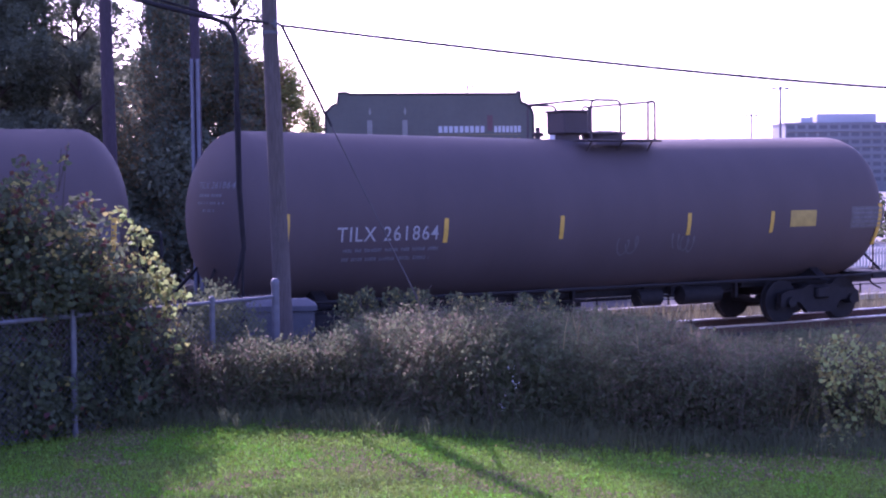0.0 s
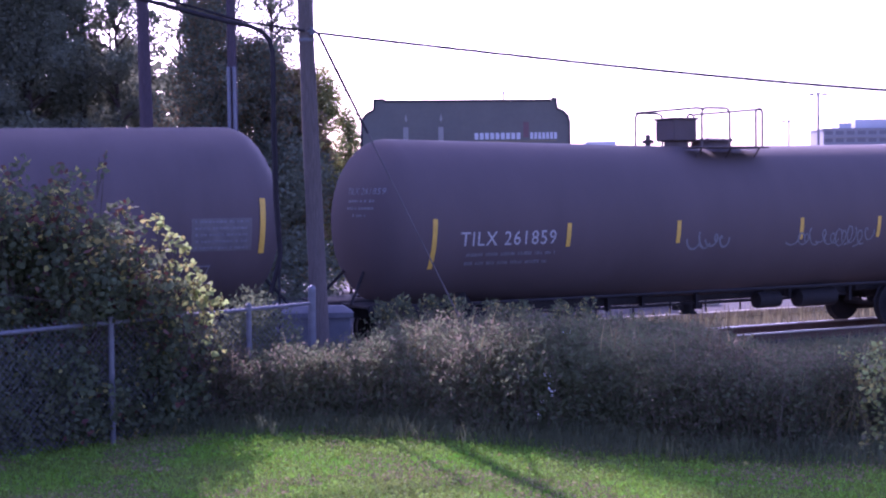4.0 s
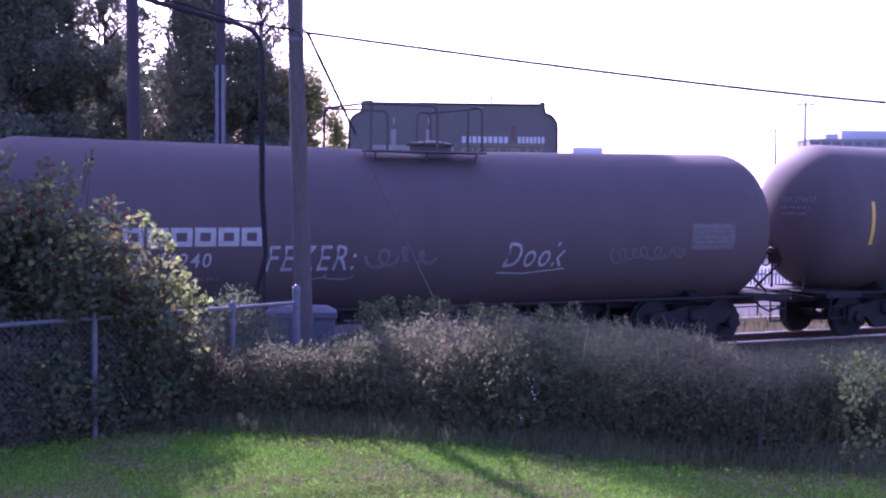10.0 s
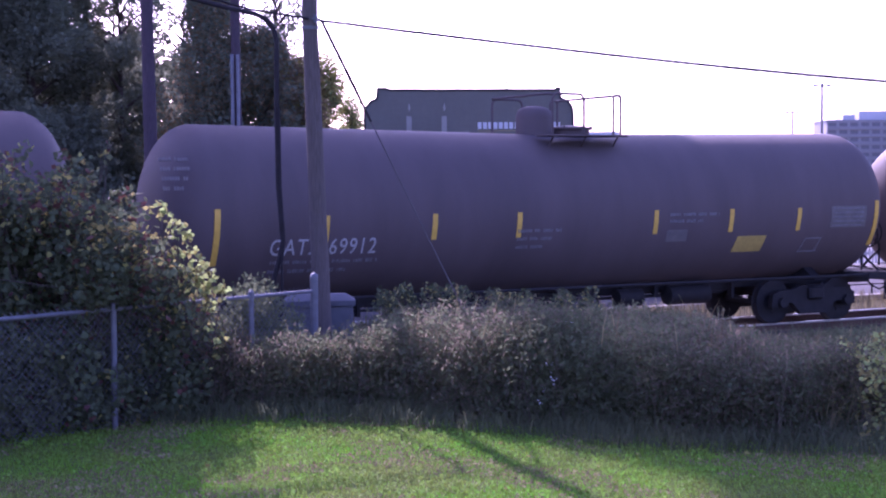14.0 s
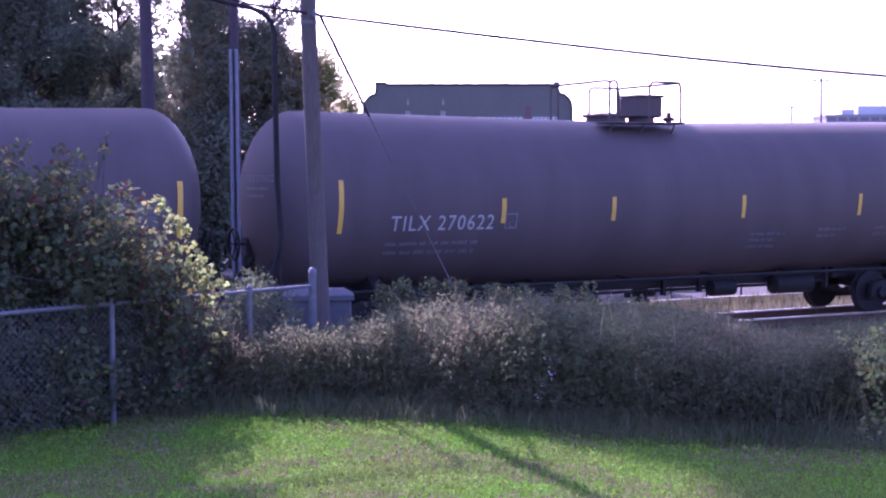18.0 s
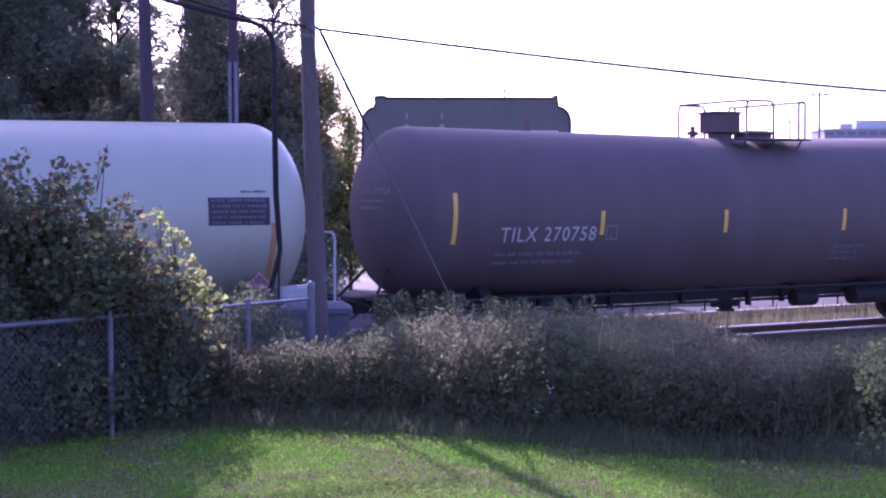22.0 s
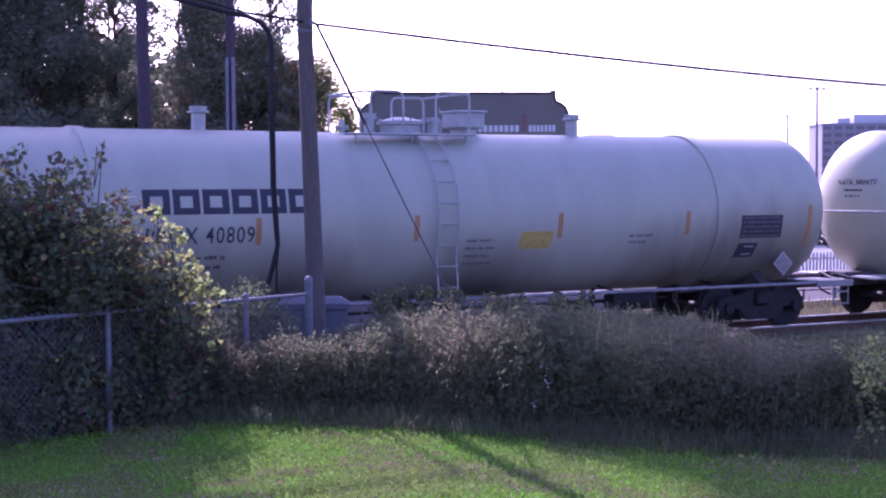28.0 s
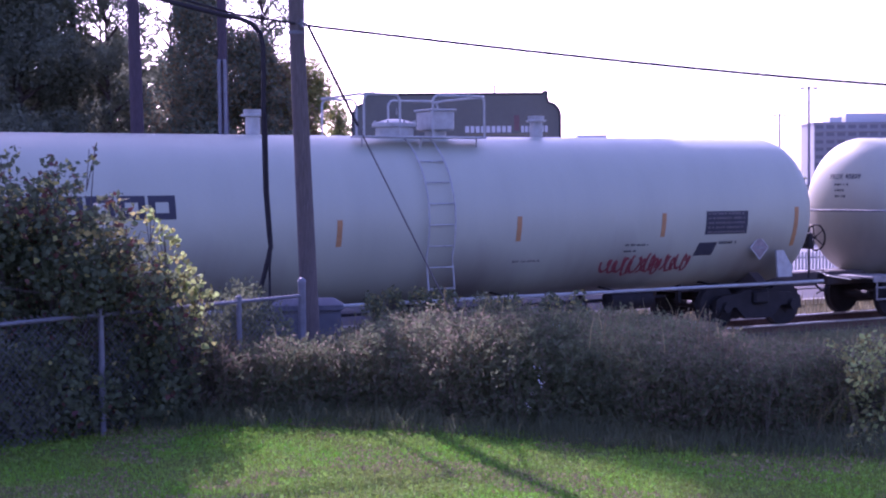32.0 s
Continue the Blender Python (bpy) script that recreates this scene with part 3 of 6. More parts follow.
def underframe(car, T, half, paint, ends, brake, rails):
    pale = paint is not STEEL_D
    foot = 0.87 if pale else 0.93
    for sx in (-1, 1):
        span = lambda a, b: (min(sx * (half - a), sx * (half - b)), max(sx * (half - a), sx * (half - b)))
        sill = Shape()
        sill.box(*span(0.32, 4.2), -0.32, 0.32, 0.68, 0.98, 0.02)
        part("stub_sill", sill, SOOT if pale else paint, car)
        saddle = Shape()
        x = sx * (half - 2.65)
        saddle.plate([(-1.25, 0.84), (-0.75, T.zc - T.R + 0.42), (0.75, T.zc - T.R + 0.42), (1.25, 0.84)], -0.12, 0.12)
        saddle.turned(pose(x, 0, 0, 0, 0, 90))
        part("saddle", saddle, SOOT if pale else paint, car, "grimy steel cradle under the tank")
        coupler = Shape()
        coupler.box(*span(0.4, 0.0), -0.09, 0.09, 0.78, 0.94, 0.03)
        coupler.box(*span(0.05, -0.05), -0.17, 0.1, 0.72, 1.0, 0.03)
        part("coupler", coupler, STEEL_D, car, "cast steel knuckle coupler")
        hose = Shape().tube([(sx * (half - 0.5), -0.3, 0.8), (sx * (half - 0.25), -0.3, 0.6), (sx * half, -0.28, 0.5)], 0.02, 6)
        part("air_hose", hose, RUBBER, car)
        lever = Shape().tube([(sx * (half - 0.3), -1.3, 0.86), (sx * (half - 0.22), -0.5, 0.9), (sx * (half - 0.1), -0.12, 0.98)], 0.014, 6)
        part("uncoupling_lever", lever, paint, car)
        if sx in ends:
            deck = Shape()
            deck.box(*span(1.5, 0.5), -1.46, 1.46, foot - 0.02, foot + 0.03, 0.01)
            deck.box(*span(1.5, 0.5), -1.49, -1.46, foot - 0.09, foot + 0.05, 0.006)
            part("end_platform", deck, paint, car, "end platform with a folded edge")
            for y in () if pale else (-1, 1):
                brace = Shape().tube([(sx * (half - 0.5), y * 0.75, foot + 0.03), (sx * (half - 1.0), y * 0.35, 1.62)], 0.03, 6)
                part("cross_brace", brace, paint, car)
            step = Shape()
            for k in (0.4, 0.65):
                step.box(*span(0.62, 1.02), -1.5, -1.42, k, k + 0.03)
            for d in (0.62, 1.02):
                step.tube([(sx * (half - d), -1.46, 0.4), (sx * (half - d), -1.46, foot)], 0.016, 6)
            part("stirrup_step", step, paint, car)
        if sx in rails:
            x = sx * (half - 0.53)
            run = bent(-1.45, 1.45, 0, foot, 2.2)
            pts = [Vector((x, p[0], p[2])) for p in run]
            if pale and sx < 0:      # wraps the near corner before it comes down
                x1 = -(half - 0.93)
                pts = [Vector((x, 1.45, foot)), Vector((x, 1.45, 2.21)), Vector((x, 1.38, 2.29)), Vector((x, 1.25, 2.31)), Vector((x, -1.2, 2.31)), Vector((x + 0.08, -1.4, 2.31)), Vector((x + 0.22, -1.5, 2.31)),
                       Vector((x1 - 0.08, -1.52, 2.3)), Vector((x1 - 0.02, -1.52, 2.25)), Vector((x1, -1.52, 2.16)), Vector((x1, -1.52, foot))]
            part("end_handrail", hoop(pts, 0.026), paint, car, "bent pipe handrail across the car's end")
            for y in () if pale else (-0.55, 0.2):
                part("handrail_post", Shape().tube([(x, y, foot), (x, y, 2.19)], 0.02, 6), paint, car)
        if sx in brake:
            # hand brake wheel with its gear case and chain rod
            y, R = -0.45 * sx, 0.28
            a = sx * (half - 0.5)
            b, c = a - sx * 0.04, a - sx * 0.2
            bw = Shape()
            bw.tube([(a, y + R * math.cos(t), 1.74 + R * math.sin(t)) for t in (k * math.pi / 12 for k in range(25))], 0.022, 6, False)
            for k in range(5):
                t = k * 1.2566
                bw.tube([(b, y, 1.74), (a, y + R * math.cos(t), 1.74 + R * math.sin(t))], 0.014, 5)
            bw.tube([(a, y, 1.74), (c, y, 1.74)], 0.03, 8)
            part("brake_wheel", bw, STEEL_D, car, "spoked hand brake wheel")
            gear = Shape().box(min(c, c - sx * 0.14), max(c, c - sx * 0.14), y - 0.16, y + 0.16, 1.5, 1.86, 0.03)
            gear.tube([(c, y, 1.5), (c, y, foot)], 0.025, 6)
            part("brake_gear", gear, STEEL_D, car, "hand brake gear case on a rod")
    # side pipe rail along the foot of the tank
    for y in (-1.42, 1.42):
        run = Shape().tube([(-(half - 1.2), y, foot), (half - 1.2, y, foot)], 0.032, 8)
        part("side_sill_rail", run, paint, car)
    for k in range(6):
        x = (half - 3.9) * (k / 2.5 - 1)
        part("rail_bracket", Shape().tube([(x, -1.42, foot - 0.01), (x + 0.03, -0.6, T.zc - math.sqrt(T.R ** 2 - 0.36) + 0.02)], 0.022, 6), STEEL_D, car)
    # brake rods, levers and pipe hangers below the tank
    part("brake_rod", Shape().tube([(-(half - 4.4), -0.42, 0.6), (half - 4.6, -0.46, 0.64)], 0.022, 6), STEEL_D, car)
    part("brake_pipe", Shape().tube([(-(half - 4.2), 0.5, 0.52), (half - 4.2, 0.5, 0.52)], 0.03, 6), STEEL_D, car)
    for k in range(7):
        x = (half - 4.6) * (k / 3 - 1) + 0.35 * math.sin(k * 2.3 + half * 5)
        part("pipe_hanger", Shape().box(x - 0.035, x + 0.035, -0.5, -0.38, 0.5 + 0.05 * (k % 3), T.zc - T.R + 0.12), STEEL_D, car)
    if not pale:
        # added box, fills the dark band below the tank
        part("added_dark_sill", Shape().box(-(half - 4.3), half - 4.3, -0.3, 0.3, 0.64, T.zc - T.R + 0.14, 0.02), STEEL_D, car, "full-length dark steel box added to fill the dark band under the tank")
        part("brake_cylinder", Shape().lathe([(-0.3, 0.05), (-0.28, 0.17), (0.3, 0.17), (0.34, 0.06)], "x", 14, (1.6, -0.62, 0.62)), STEEL_D, car)
    valve = Shape()
    valve.lathe([(T.zc - T.R + 0.05, 0.3), (0.72, 0.26), (0.66, 0.16), (0.42, 0.15), (0.4, 0.2), (0.36, 0.2)], "z", 20)
    valve.box(-0.35, 0.35, -0.06, 0.06, 0.45, 0.55)
    part("outlet_valve", valve, STEEL_D, car, "bottom outlet valve with cap")
    res = Shape().lathe([(-0.55, 0.05), (-0.5, 0.2), (0.5, 0.2), (0.55, 0.05)], "x", 16, (half - 5.6, -0.55, 0.62))
    part("air_reservoir", res, STEEL_D, car)
    bogie(car, -(half - 2.65))
    bogie(car, half - 2.65)


def top_fittings(car, T, spec, paint):
    """Domes, boxes, valves, walkway and guard rails on the tank's top."""
    top = T.zc + T.R
    for kind, x, a, b in spec:
        if kind == "box":          # a square housing: a wide, b high
            sh = Shape().box(x - a / 2, x + a / 2, -0.32, 0.32, top + 0.1, top + b, 0.03)
            sh.box(x - a / 2 - 0.03, x + a / 2 + 0.03, -0.35, 0.35, top + b - 0.02, top + b + 0.025, 0.01)
            sh.lathe([(top - 0.12, a * 0.42), (top + 0.12, a * 0.42)], "z", 20, (x, 0, 0))
            part("valve_housing", sh, paint, car, "square protective housing with a lid")
        elif kind == "hatch":      # a round manway: a radius, b high
            sh = Shape().lathe([(top - 0.15, a), (top + b * 0.5, a), (top + b * 0.55, a * 1.18), (top + b * 0.75, a * 1.18), (top + b * 0.8, a), (top + b, a * 0.35), (top + b, 0.04)], "z", 24, (x, 0, 0))
            for k in range(8):
                t = k * math.pi / 4
                sh.tube([(x + a * 1.1 * math.cos(t), a * 1.1 * math.sin(t), top + b * 0.5), (x + a * 1.1 * math.cos(t), a * 1.1 * math.sin(t), top + b * 0.9)], 0.022, 6)
            part("manway", sh, paint, car, "bolted round manway cover")
        elif kind == "vent":       # a pipe with a cap
            sh = Shape().lathe([(top - 0.1, a), (top + b * 0.72, a), (top + b * 0.74, a * 1.55), (top + b * 0.82, a * 1.55), (top + b * 0.84, a * 1.2), (top + b, a * 1.3), (top + b + 0.01, 0.03)], "z", 18, (x, 0, 0))
            part("vent_pipe", sh, paint, car, "capped vent pipe")
        elif kind == "valve":      # a small safety valve
            sh = Shape().lathe([(top - 0.05, 0.06), (top + b * 0.4, 0.06), (top + b * 0.42, 0.11), (top + b * 0.55, 0.11), (top + b * 0.57, 0.05), (top + b, 0.05), (top + b, 0.02)], "z", 12, (x, 0, 0))
            sh.tube([(x - 0.13, 0, top + b * 0.35), (x + 0.13, 0, top + b * 0.35)], 0.035, 8)
            part("safety_valve", sh, paint, car)
        elif kind == "dome":       # a round-topped protective housing: a radius, b high
            sh = Shape().lathe([(top - 0.15, a), (top + b * 0.6, a), (top + b * 0.8, a * 0.93), (top + b * 0.93, a * 0.7), (top + b, a * 0.3), (top + b, 0.03)], "z", 24, (x, 0, 0))
            part("valve_dome", sh, paint, car, "round-topped protective housing")
        elif kind == "deck":       # walkways from x to a on both sides, out to b
            for side in (-1, 1):
                y0, y1 = sorted((side * 0.6, side * (b + 0.04)))
                part("walkway", Shape().box(x, a, y0, y1, top - 0.06, top - 0.03, 0.008), paint, car)
                for xx in (x + 0.15, (x + a) / 2, a - 0.15):
                    part("walkway_bracket", Shape().tube([(xx, side * (b - 0.1), top - 0.05), (xx, side * 0.78, top - 0.32)], 0.018, 6), paint, car)
            lip = Shape()
            n = int((a - x) / 0.12)
            for k in range(n + 1):
                xx = x + 0.02 + (a - x - 0.04) * k / n
                lip.box(xx - 0.01, xx + 0.01, -b, -0.64, top - 0.031, top - 0.02)
            tagged(part("walkway_grating", lip, paint, car), kind="stuff")
        elif kind == "guard":      # four hoops at the walkways' corners, tied by a bar across at each end
            (l0, l1, r0, r1), (h, w) = a, b
            for p, q in ((l0, l1), (r0, r1)):
                for y in (-w, w):
                    part("guard_rail", hoop(bent(p, q, y, top - 0.06, top + h, min(0.12, (q - p) * 0.4)), 0.024), paint, car)
            for e, d in ((l0 + 0.05, -0.1), (r1 - 0.05, 0.1)):
                part("guard_rail", hoop([(e, w, top + h - 0.02), (e + d, w - 0.1, top + h), (e + d, 0.1 - w, top + h), (e, -w, top + h - 0.02)], 0.024), paint, car)
        elif kind == "hoop":       # guard rail from x to a, b high, on the near side
            part("guard_rail", hoop(bent(x, a, -0.9, top - 0.12, top + b), 0.02), paint, car)
        elif kind == "hoop_far":
            part("guard_rail", hoop(bent(x, a, 0.9, top - 0.12, top + b), 0.02), paint, car)
        elif kind == "cross":      # rail across the tank at x
            part("guard_rail", hoop(bent(-0.9, 0.9, 0, top - 0.12, top + b)).turned(pose(x, 0, 0, 0, 0, 90)), paint, car)
        elif kind == "arm":        # long bent bar from a post at x to a, rising
            part("guard_rail", hoop([(x, -0.9, top - 0.1), (x, -0.9, top + b - 0.1), (x + 0.03, -0.9, top + b - 0.03), (x + 0.1, -0.9, top + b), (a, -0.9, top + b + 0.07), (a, 0.9, top + b + 0.07), (x + 0.1, 0.9, top + b), (x, 0.9, top + b - 0.1), (x, 0.9, top - 0.1)], 0.02), paint, car)
            part("guard_rail", hoop([(a, -0.9, top - 0.1), (a, -0.9, top + b + 0.07)], 0.02), paint, car)


def ladder(car, T, x0, x1, paint):
    zs = [T.zc + T.R * math.sin(radians(a)) for a in range(64, -25, -8)]
    for x in (x0, x1):
        pts = [T.at(x, z, 0.09) for z in zs]
        pts += [(x, -T.R - 0.02, 1.15), (x, -T.R - 0.02, 0.68)]
        part("ladder_rail", Shape().tube(pts, 0.017, 6), paint, car)
    z = 0.72
    while z < T.zc + T.R * 0.86:
        y = T.at(x0, z, 0.09)[1] if z > T.zc - 0.4 else -T.R - 0.02
        part("ladder_rung", Shape().tube([(x0, y, z), (x1, y, z)], 0.013, 6), paint, car)
        if int((z - 0.72) / 0.38 + 0.5) % 2 == 1 and z > T.zc - 0.3:
            part("ladder_bracket", Shape().tube([(x1, y, z), (x1 + 0.02, y + 0.12, z)], 0.018, 6), paint, car)
        z += 0.38


def tank_car(label, centre, pitch, R, zc, bend, paint, trim, half=None, bands=(), ends=(-1, 1), brake=(), rails=()):
    R, zc = R + 0.05, zc - 0.05
    T = Tank(R, zc, bend, half or pitch / 2 - 1.49)
    car = thing("tank_car", label, "tank car", "tank cars of the train", Matrix.Translation(on_track(centre, 0, LIFT)) @ pose(0, 0, 0, 0, 0, math.degrees(TH)))
    part("tank", tank_shell(T, bands), paint, car)
    underframe(car, T, pitch / 2, trim, ends, brake, rails)
    MOVING.append((car, centre))
    return car, T


def stripes(car, T, c, places, z, h, material, w=0.09, tall=(), tall_h=1.0, rise=0.38):
    for s in places:
        lean = -0.012
        part("reflective_stripe", T.patch(s - c - w / 2, s - c + w / 2, z - h / 2, z + h / 2, lean, nu=1), material, car, "upright amber reflective strip")
    for s in tall:
        part("reflective_stripe", T.patch(s - c - w / 2, s - c + w / 2, z - tall_h * (1 - rise), z + tall_h * rise, -0.015, nu=1, nz=10), material, car, "tall amber reflective strip at the tank's end")


def small_print(car, T, u0, z0, rows, material, seed, h=0.06, gap=0.16):
    for i, w in enumerate(rows):
        tagged(part("small_print", T.bars(u0, u0 + w, z0 - i * gap, h, seed + i), material, car, "row of small stencilled marks"), kind="stuff")


def head_marks(car, T, body, material, seed, q=-0.3, z=2.9, w=0.9, rows=(0.7, 0.75)):
    """Number and small print on the tank's dished end."""
    part("lettering", T.head_word(body, q, z, w, 0.12), material, car, "small car number on the tank's end")
    for i, b in enumerate(rows):
        tagged(part("small_print", T.head_bars(q + 0.05, z - 0.14 - 0.13 * i, b, 0.045, seed + i), material, car), kind="stuff")


def data_panel(car, T, u0, u1, z0, z1, back, front, seed, lean=0.0):
    p = part("data_panel", T.patch(u0, u1, z0, z1, lean, 0.005), back, car, "painted test data panel")
    n = 5
    for i in range(n):
        z = z0 + (z1 - z0) * (i + 0.3) / n
        sh = Shape()
        rng = random.Random(seed + i)
        u = u0 + 0.06
        while u < u1 - 0.1:
            w = rng.uniform(0.03, 0.06)
            q = T.patch(u, min(u + w, u1 - 0.05), z, z + (z1 - z0) * 0.07, off=0.012, nu=1, nz=1)
            sh.add(q.v, q.f)
            u += w + rng.choice((0.018, 0.018, 0.02, 0.05))
        tagged(part("small_print", sh, front, p), kind="stuff")


def frame_mark(car, T, u0, u1, z0, z1, material, lean=0.0, w=0.025):
    sh = Shape()
    for a, b, c, d, l in ((u0, u1, z1 - w, z1, 0), (u0, u1, z0, z0 + w, lean), (u0, u0 + w, z0, z1, lean), (u1 - w, u1, z0, z1, lean)):
        q = T.patch(a, b, c, d, l, nu=1, nz=2)
        sh.add(q.v, q.f)
    part("stencil_frame", sh, material, car, "small stencilled box outline")


def block_logo(car, T, u0, u1, z0, z1, material):
    """Six plain open blocks in place of a maker's mark."""
    w = (u1 - u0) / 6
    for i in range(6):
        a, b = u0 + i * w, u0 + (i + 0.9) * w
        sh = Shape()
        k = (z1 - z0) * 0.27
        for q in (T.patch(a, b, z1 - k, z1, nu=2, nz=1), T.patch(a, b, z0, z0 + k, nu=2, nz=1),
                  T.patch(a, a + k * 1.1, z0 + k, z1 - k, nu=1, nz=1), T.patch(b - k * 1.1, b, z0 + k, z1 - k, nu=1, nz=1)):
            sh.add(q.v, q.f)
        part("logo_block", sh, material, car, "plain painted block of a maker's mark")


def scrawl(car, T, u0, u1, z0, z1, material, seed, n=5, w=0.03, label="thin scrawled graffiti line"):
    """A hurried hand: one looping stroke for each letter."""
    rng = random.Random(seed)
    step = (u1 - u0) / n
    h = z1 - z0
    for i in range(n):
        a, turns, ph = u0 + step * (i + 0.1), rng.choice((0.7, 1.1, 1.6)), rng.uniform(0, 6.28)
        rise, wide = rng.uniform(0.3, 0.5) * h, step * rng.uniform(0.3, 0.55)
        mid = z0 + h * rng.uniform(0.4, 0.6)
        pts = []
        for k in range(15):
            t = k / 14
            g = ph + turns * 6.28 * t
            pts.append((a + step * 0.9 * t + wide * math.cos(g) * (1 - 0.4 * t), mid + rise * math.sin(g) * (1 - 0.25 * t)))
        part("graffiti_stroke", T.stroke(pts, w), material, car, label)


def build_black_cars():
    # two alike, first in line: housing, manway and a long bent guard rail
    for c, label, num, seed in ((4.45, "black tank car with white numbers and a yellow notice", "TILX 261864", 1), (-12.63, "black tank car with graffiti and a yellow notice", "TILX 261859", 20)):
        car, T = tank_car(label, c, 17.2, 1.50, 2.345, 0.0145, BLACK_OLD, STEEL_D, half=7.04, brake=(1,) if seed == 20 else (), rails=(1,))
        d = c - 4.45
        stripes(car, T, c, [e + d for e in ((0.79, 3.33, 6.41, 8.61) if seed == 1 else (0.50, 3.06, 6.21, 8.36))], 2.13, 0.44, YELLOW, tall=(-2.35 + d, 11.7 + d), tall_h=0.9)
        g = 0.0 if seed == 1 else -0.42
        part("lettering", T.word(num, g - 1.40 - 4.45, g + 0.63 - 4.45, 1.97, 2.23), LETTER_W, car, "white stencilled car number")
        small_print(car, T, g - 1.25 - 4.45, 1.78, (1.9, 1.75), LETTER_F, seed)
        head_marks(car, T, num, CHALK, seed + 5, -0.6, 2.92, 1.0, (0.75, 0.8, 0.4))
        g = 0.0 if seed == 1 else -0.3
        part("notice", T.patch(g + 9.11 - 4.45, g + 9.83 - 4.45, 2.02, 2.36), SIGN_Y, car, "blank yellow notice")
        data_panel(car, T, 10.85 - 4.45, 11.8 - 4.45, 1.95, 2.42, PANEL_G, LETTER_F, seed + 9)
        f = 0.0 if seed == 1 else -0.35
        top_fittings(car, T, (("box", f + 0.08, 0.6, 0.56), ("hatch", f + 0.97, 0.4, 0.19), ("valve", f - 0.64, 0, 0.24), ("deck", f - 0.2, f + 1.58, 1.12),
                              ("guard", 0, (f - 0.14, f + 0.57, f + 1.25, f + 1.42), (0.74, 1.12))), BLACK)
        if seed == 20:
            scrawl(car, T, 5.9 - 4.45, 8.2 - 4.45, 1.72, 2.15, CHALK, 3, 9, 0.035)
            scrawl(car, T, 3.3 - 4.45, 4.3 - 4.45, 1.75, 2.1, CHALK, 8, 4, 0.045)
        else:
            scrawl(car, T, 4.7 - 4.45, 5.2 - 4.45, 1.5, 1.95, PANEL_G, 12, 2, 0.03)
            scrawl(car, T, 5.95 - 4.45, 6.6 - 4.45, 1.55, 1.95, PANEL_G, 15, 4, 0.03)
    # three alike, with six strips and a boxed letter
    for c, num, seed, strips in ((-30.50, "TILX 270623", 40, (2.15, 4.64, 7.99, 10.98)), (-83.59, "TILX 270622", 60, (2.19, 4.62, 7.77, 10.89)), (-101.68, "TILX 270758", 80, (2.13, 5.09, 8.23, 11.24))):
        car, T = tank_car("black tank car with slanted white numbers and amber strips", c, 18.28, 1.55, 2.46, 0.0155, BLACK, STEEL_D, brake=(1,) if seed == 80 else (-1,))
        k = -101.68
        stripes(car, T, k, [-108.06 + d for d in strips], 2.31, 0.45, YELLOW, tall=(-109.12, -93.9), tall_h=0.92, rise=0.62)
        part("lettering", T.word(num, -108.17 - k, -106.08 - k, 1.98, 2.25, 0.06), LETTER_W, car, "white slanted car number")
        frame_mark(car, T, -105.84 - k, -105.58 - k, 1.98, 2.26, LETTER_F)
        part("lettering", T.word("C", -105.76 - k, -105.66 - k, 2.01, 2.12), LETTER_F, car)
        small_print(car, T, -108.2 - k, 1.72, (1.85, 1.8), LETTER_F, seed)
        head_marks(car, T, num, LETTER_F, seed + 3, -0.35, 2.86, 0.95, (0.8, 0.7))
        data_panel(car, T, -95.15 - k, -94.1 - k, 2.02, 2.56, PANEL_G, LETTER_F, seed + 5)
        small_print(car, T, -100.0 - k, 1.72, (0.9, 0.7, 0.75), LETTER_F, seed + 7, 0.05, 0.13)
        small_print(car, T, -98.2 - k, 1.78, (0.75, 0.5), LETTER_F, seed + 12, 0.05, 0.13)
        small_print(car, T, -96.6 - k, 1.78, (0.9, 0.7), LETTER_F, seed + 14, 0.05, 0.13)
        frame_mark(car, T, -95.25 - k, -94.78 - k, 1.46, 1.78, LETTER_F, -0.1)
        if seed == 80:
            f = -0.25
            top_fittings(car, T, (("box", f + 0.08, 0.6, 0.53), ("hatch", f + 0.97, 0.4, 0.19), ("valve", f - 0.64, 0, 0.24), ("deck", f - 0.2, f + 1.58, 1.12),
                                  ("guard", 0, (f - 0.14, f + 0.57, f + 1.25, f + 1.42), (0.74, 1.12))), BLACK)
            continue
        top_fittings(car, T, (("box", 0.02, 0.62, 0.53), ("hatch", -0.85, 0.4, 0.19), ("valve", 0.72, 0, 0.22), ("deck", -1.5, 0.3, 1.05),
                              ("guard", 0, (-1.49, -1.31, -0.54, 0.22), (0.76, 1.05))), BLACK)
    # the maker-marked car with graffiti
    c = -48.31
    car, T = tank_car("black tank car with a white maker's mark and graffiti", c, 17.34, 1.48, 2.285, 0.012, BLACK_OLD, STEEL_D, half=7.31, brake=(-1,))
    block_logo(car, T, -54.31 - c, -51.86 - c, 2.06, 2.37, LETTER_W)
    part("lettering", T.word("PROX 74240", -54.86 - c, -52.78 - c, 1.71, 1.95, 0.05), LETTER_W, car, "thin white slanted car number")
    small_print(car, T, -54.6 - c, 1.48, (2.0, 1.6), LETTER_F, 101)
    part("graffiti", T.word("FEZER:", -51.8 - c, -50.15 - c, 1.62, 2.06, 0.12, 0.0), TAG, car, "pale handwritten graffiti word")
    scrawl(car, T, -51.0 - c, -50.2 - c, 1.46, 1.56, CHALK, 102, 2, 0.03)
    scrawl(car, T, -49.8 - c, -48.6 - c, 1.65, 2.05, PANEL_G, 103, 3, 0.06)
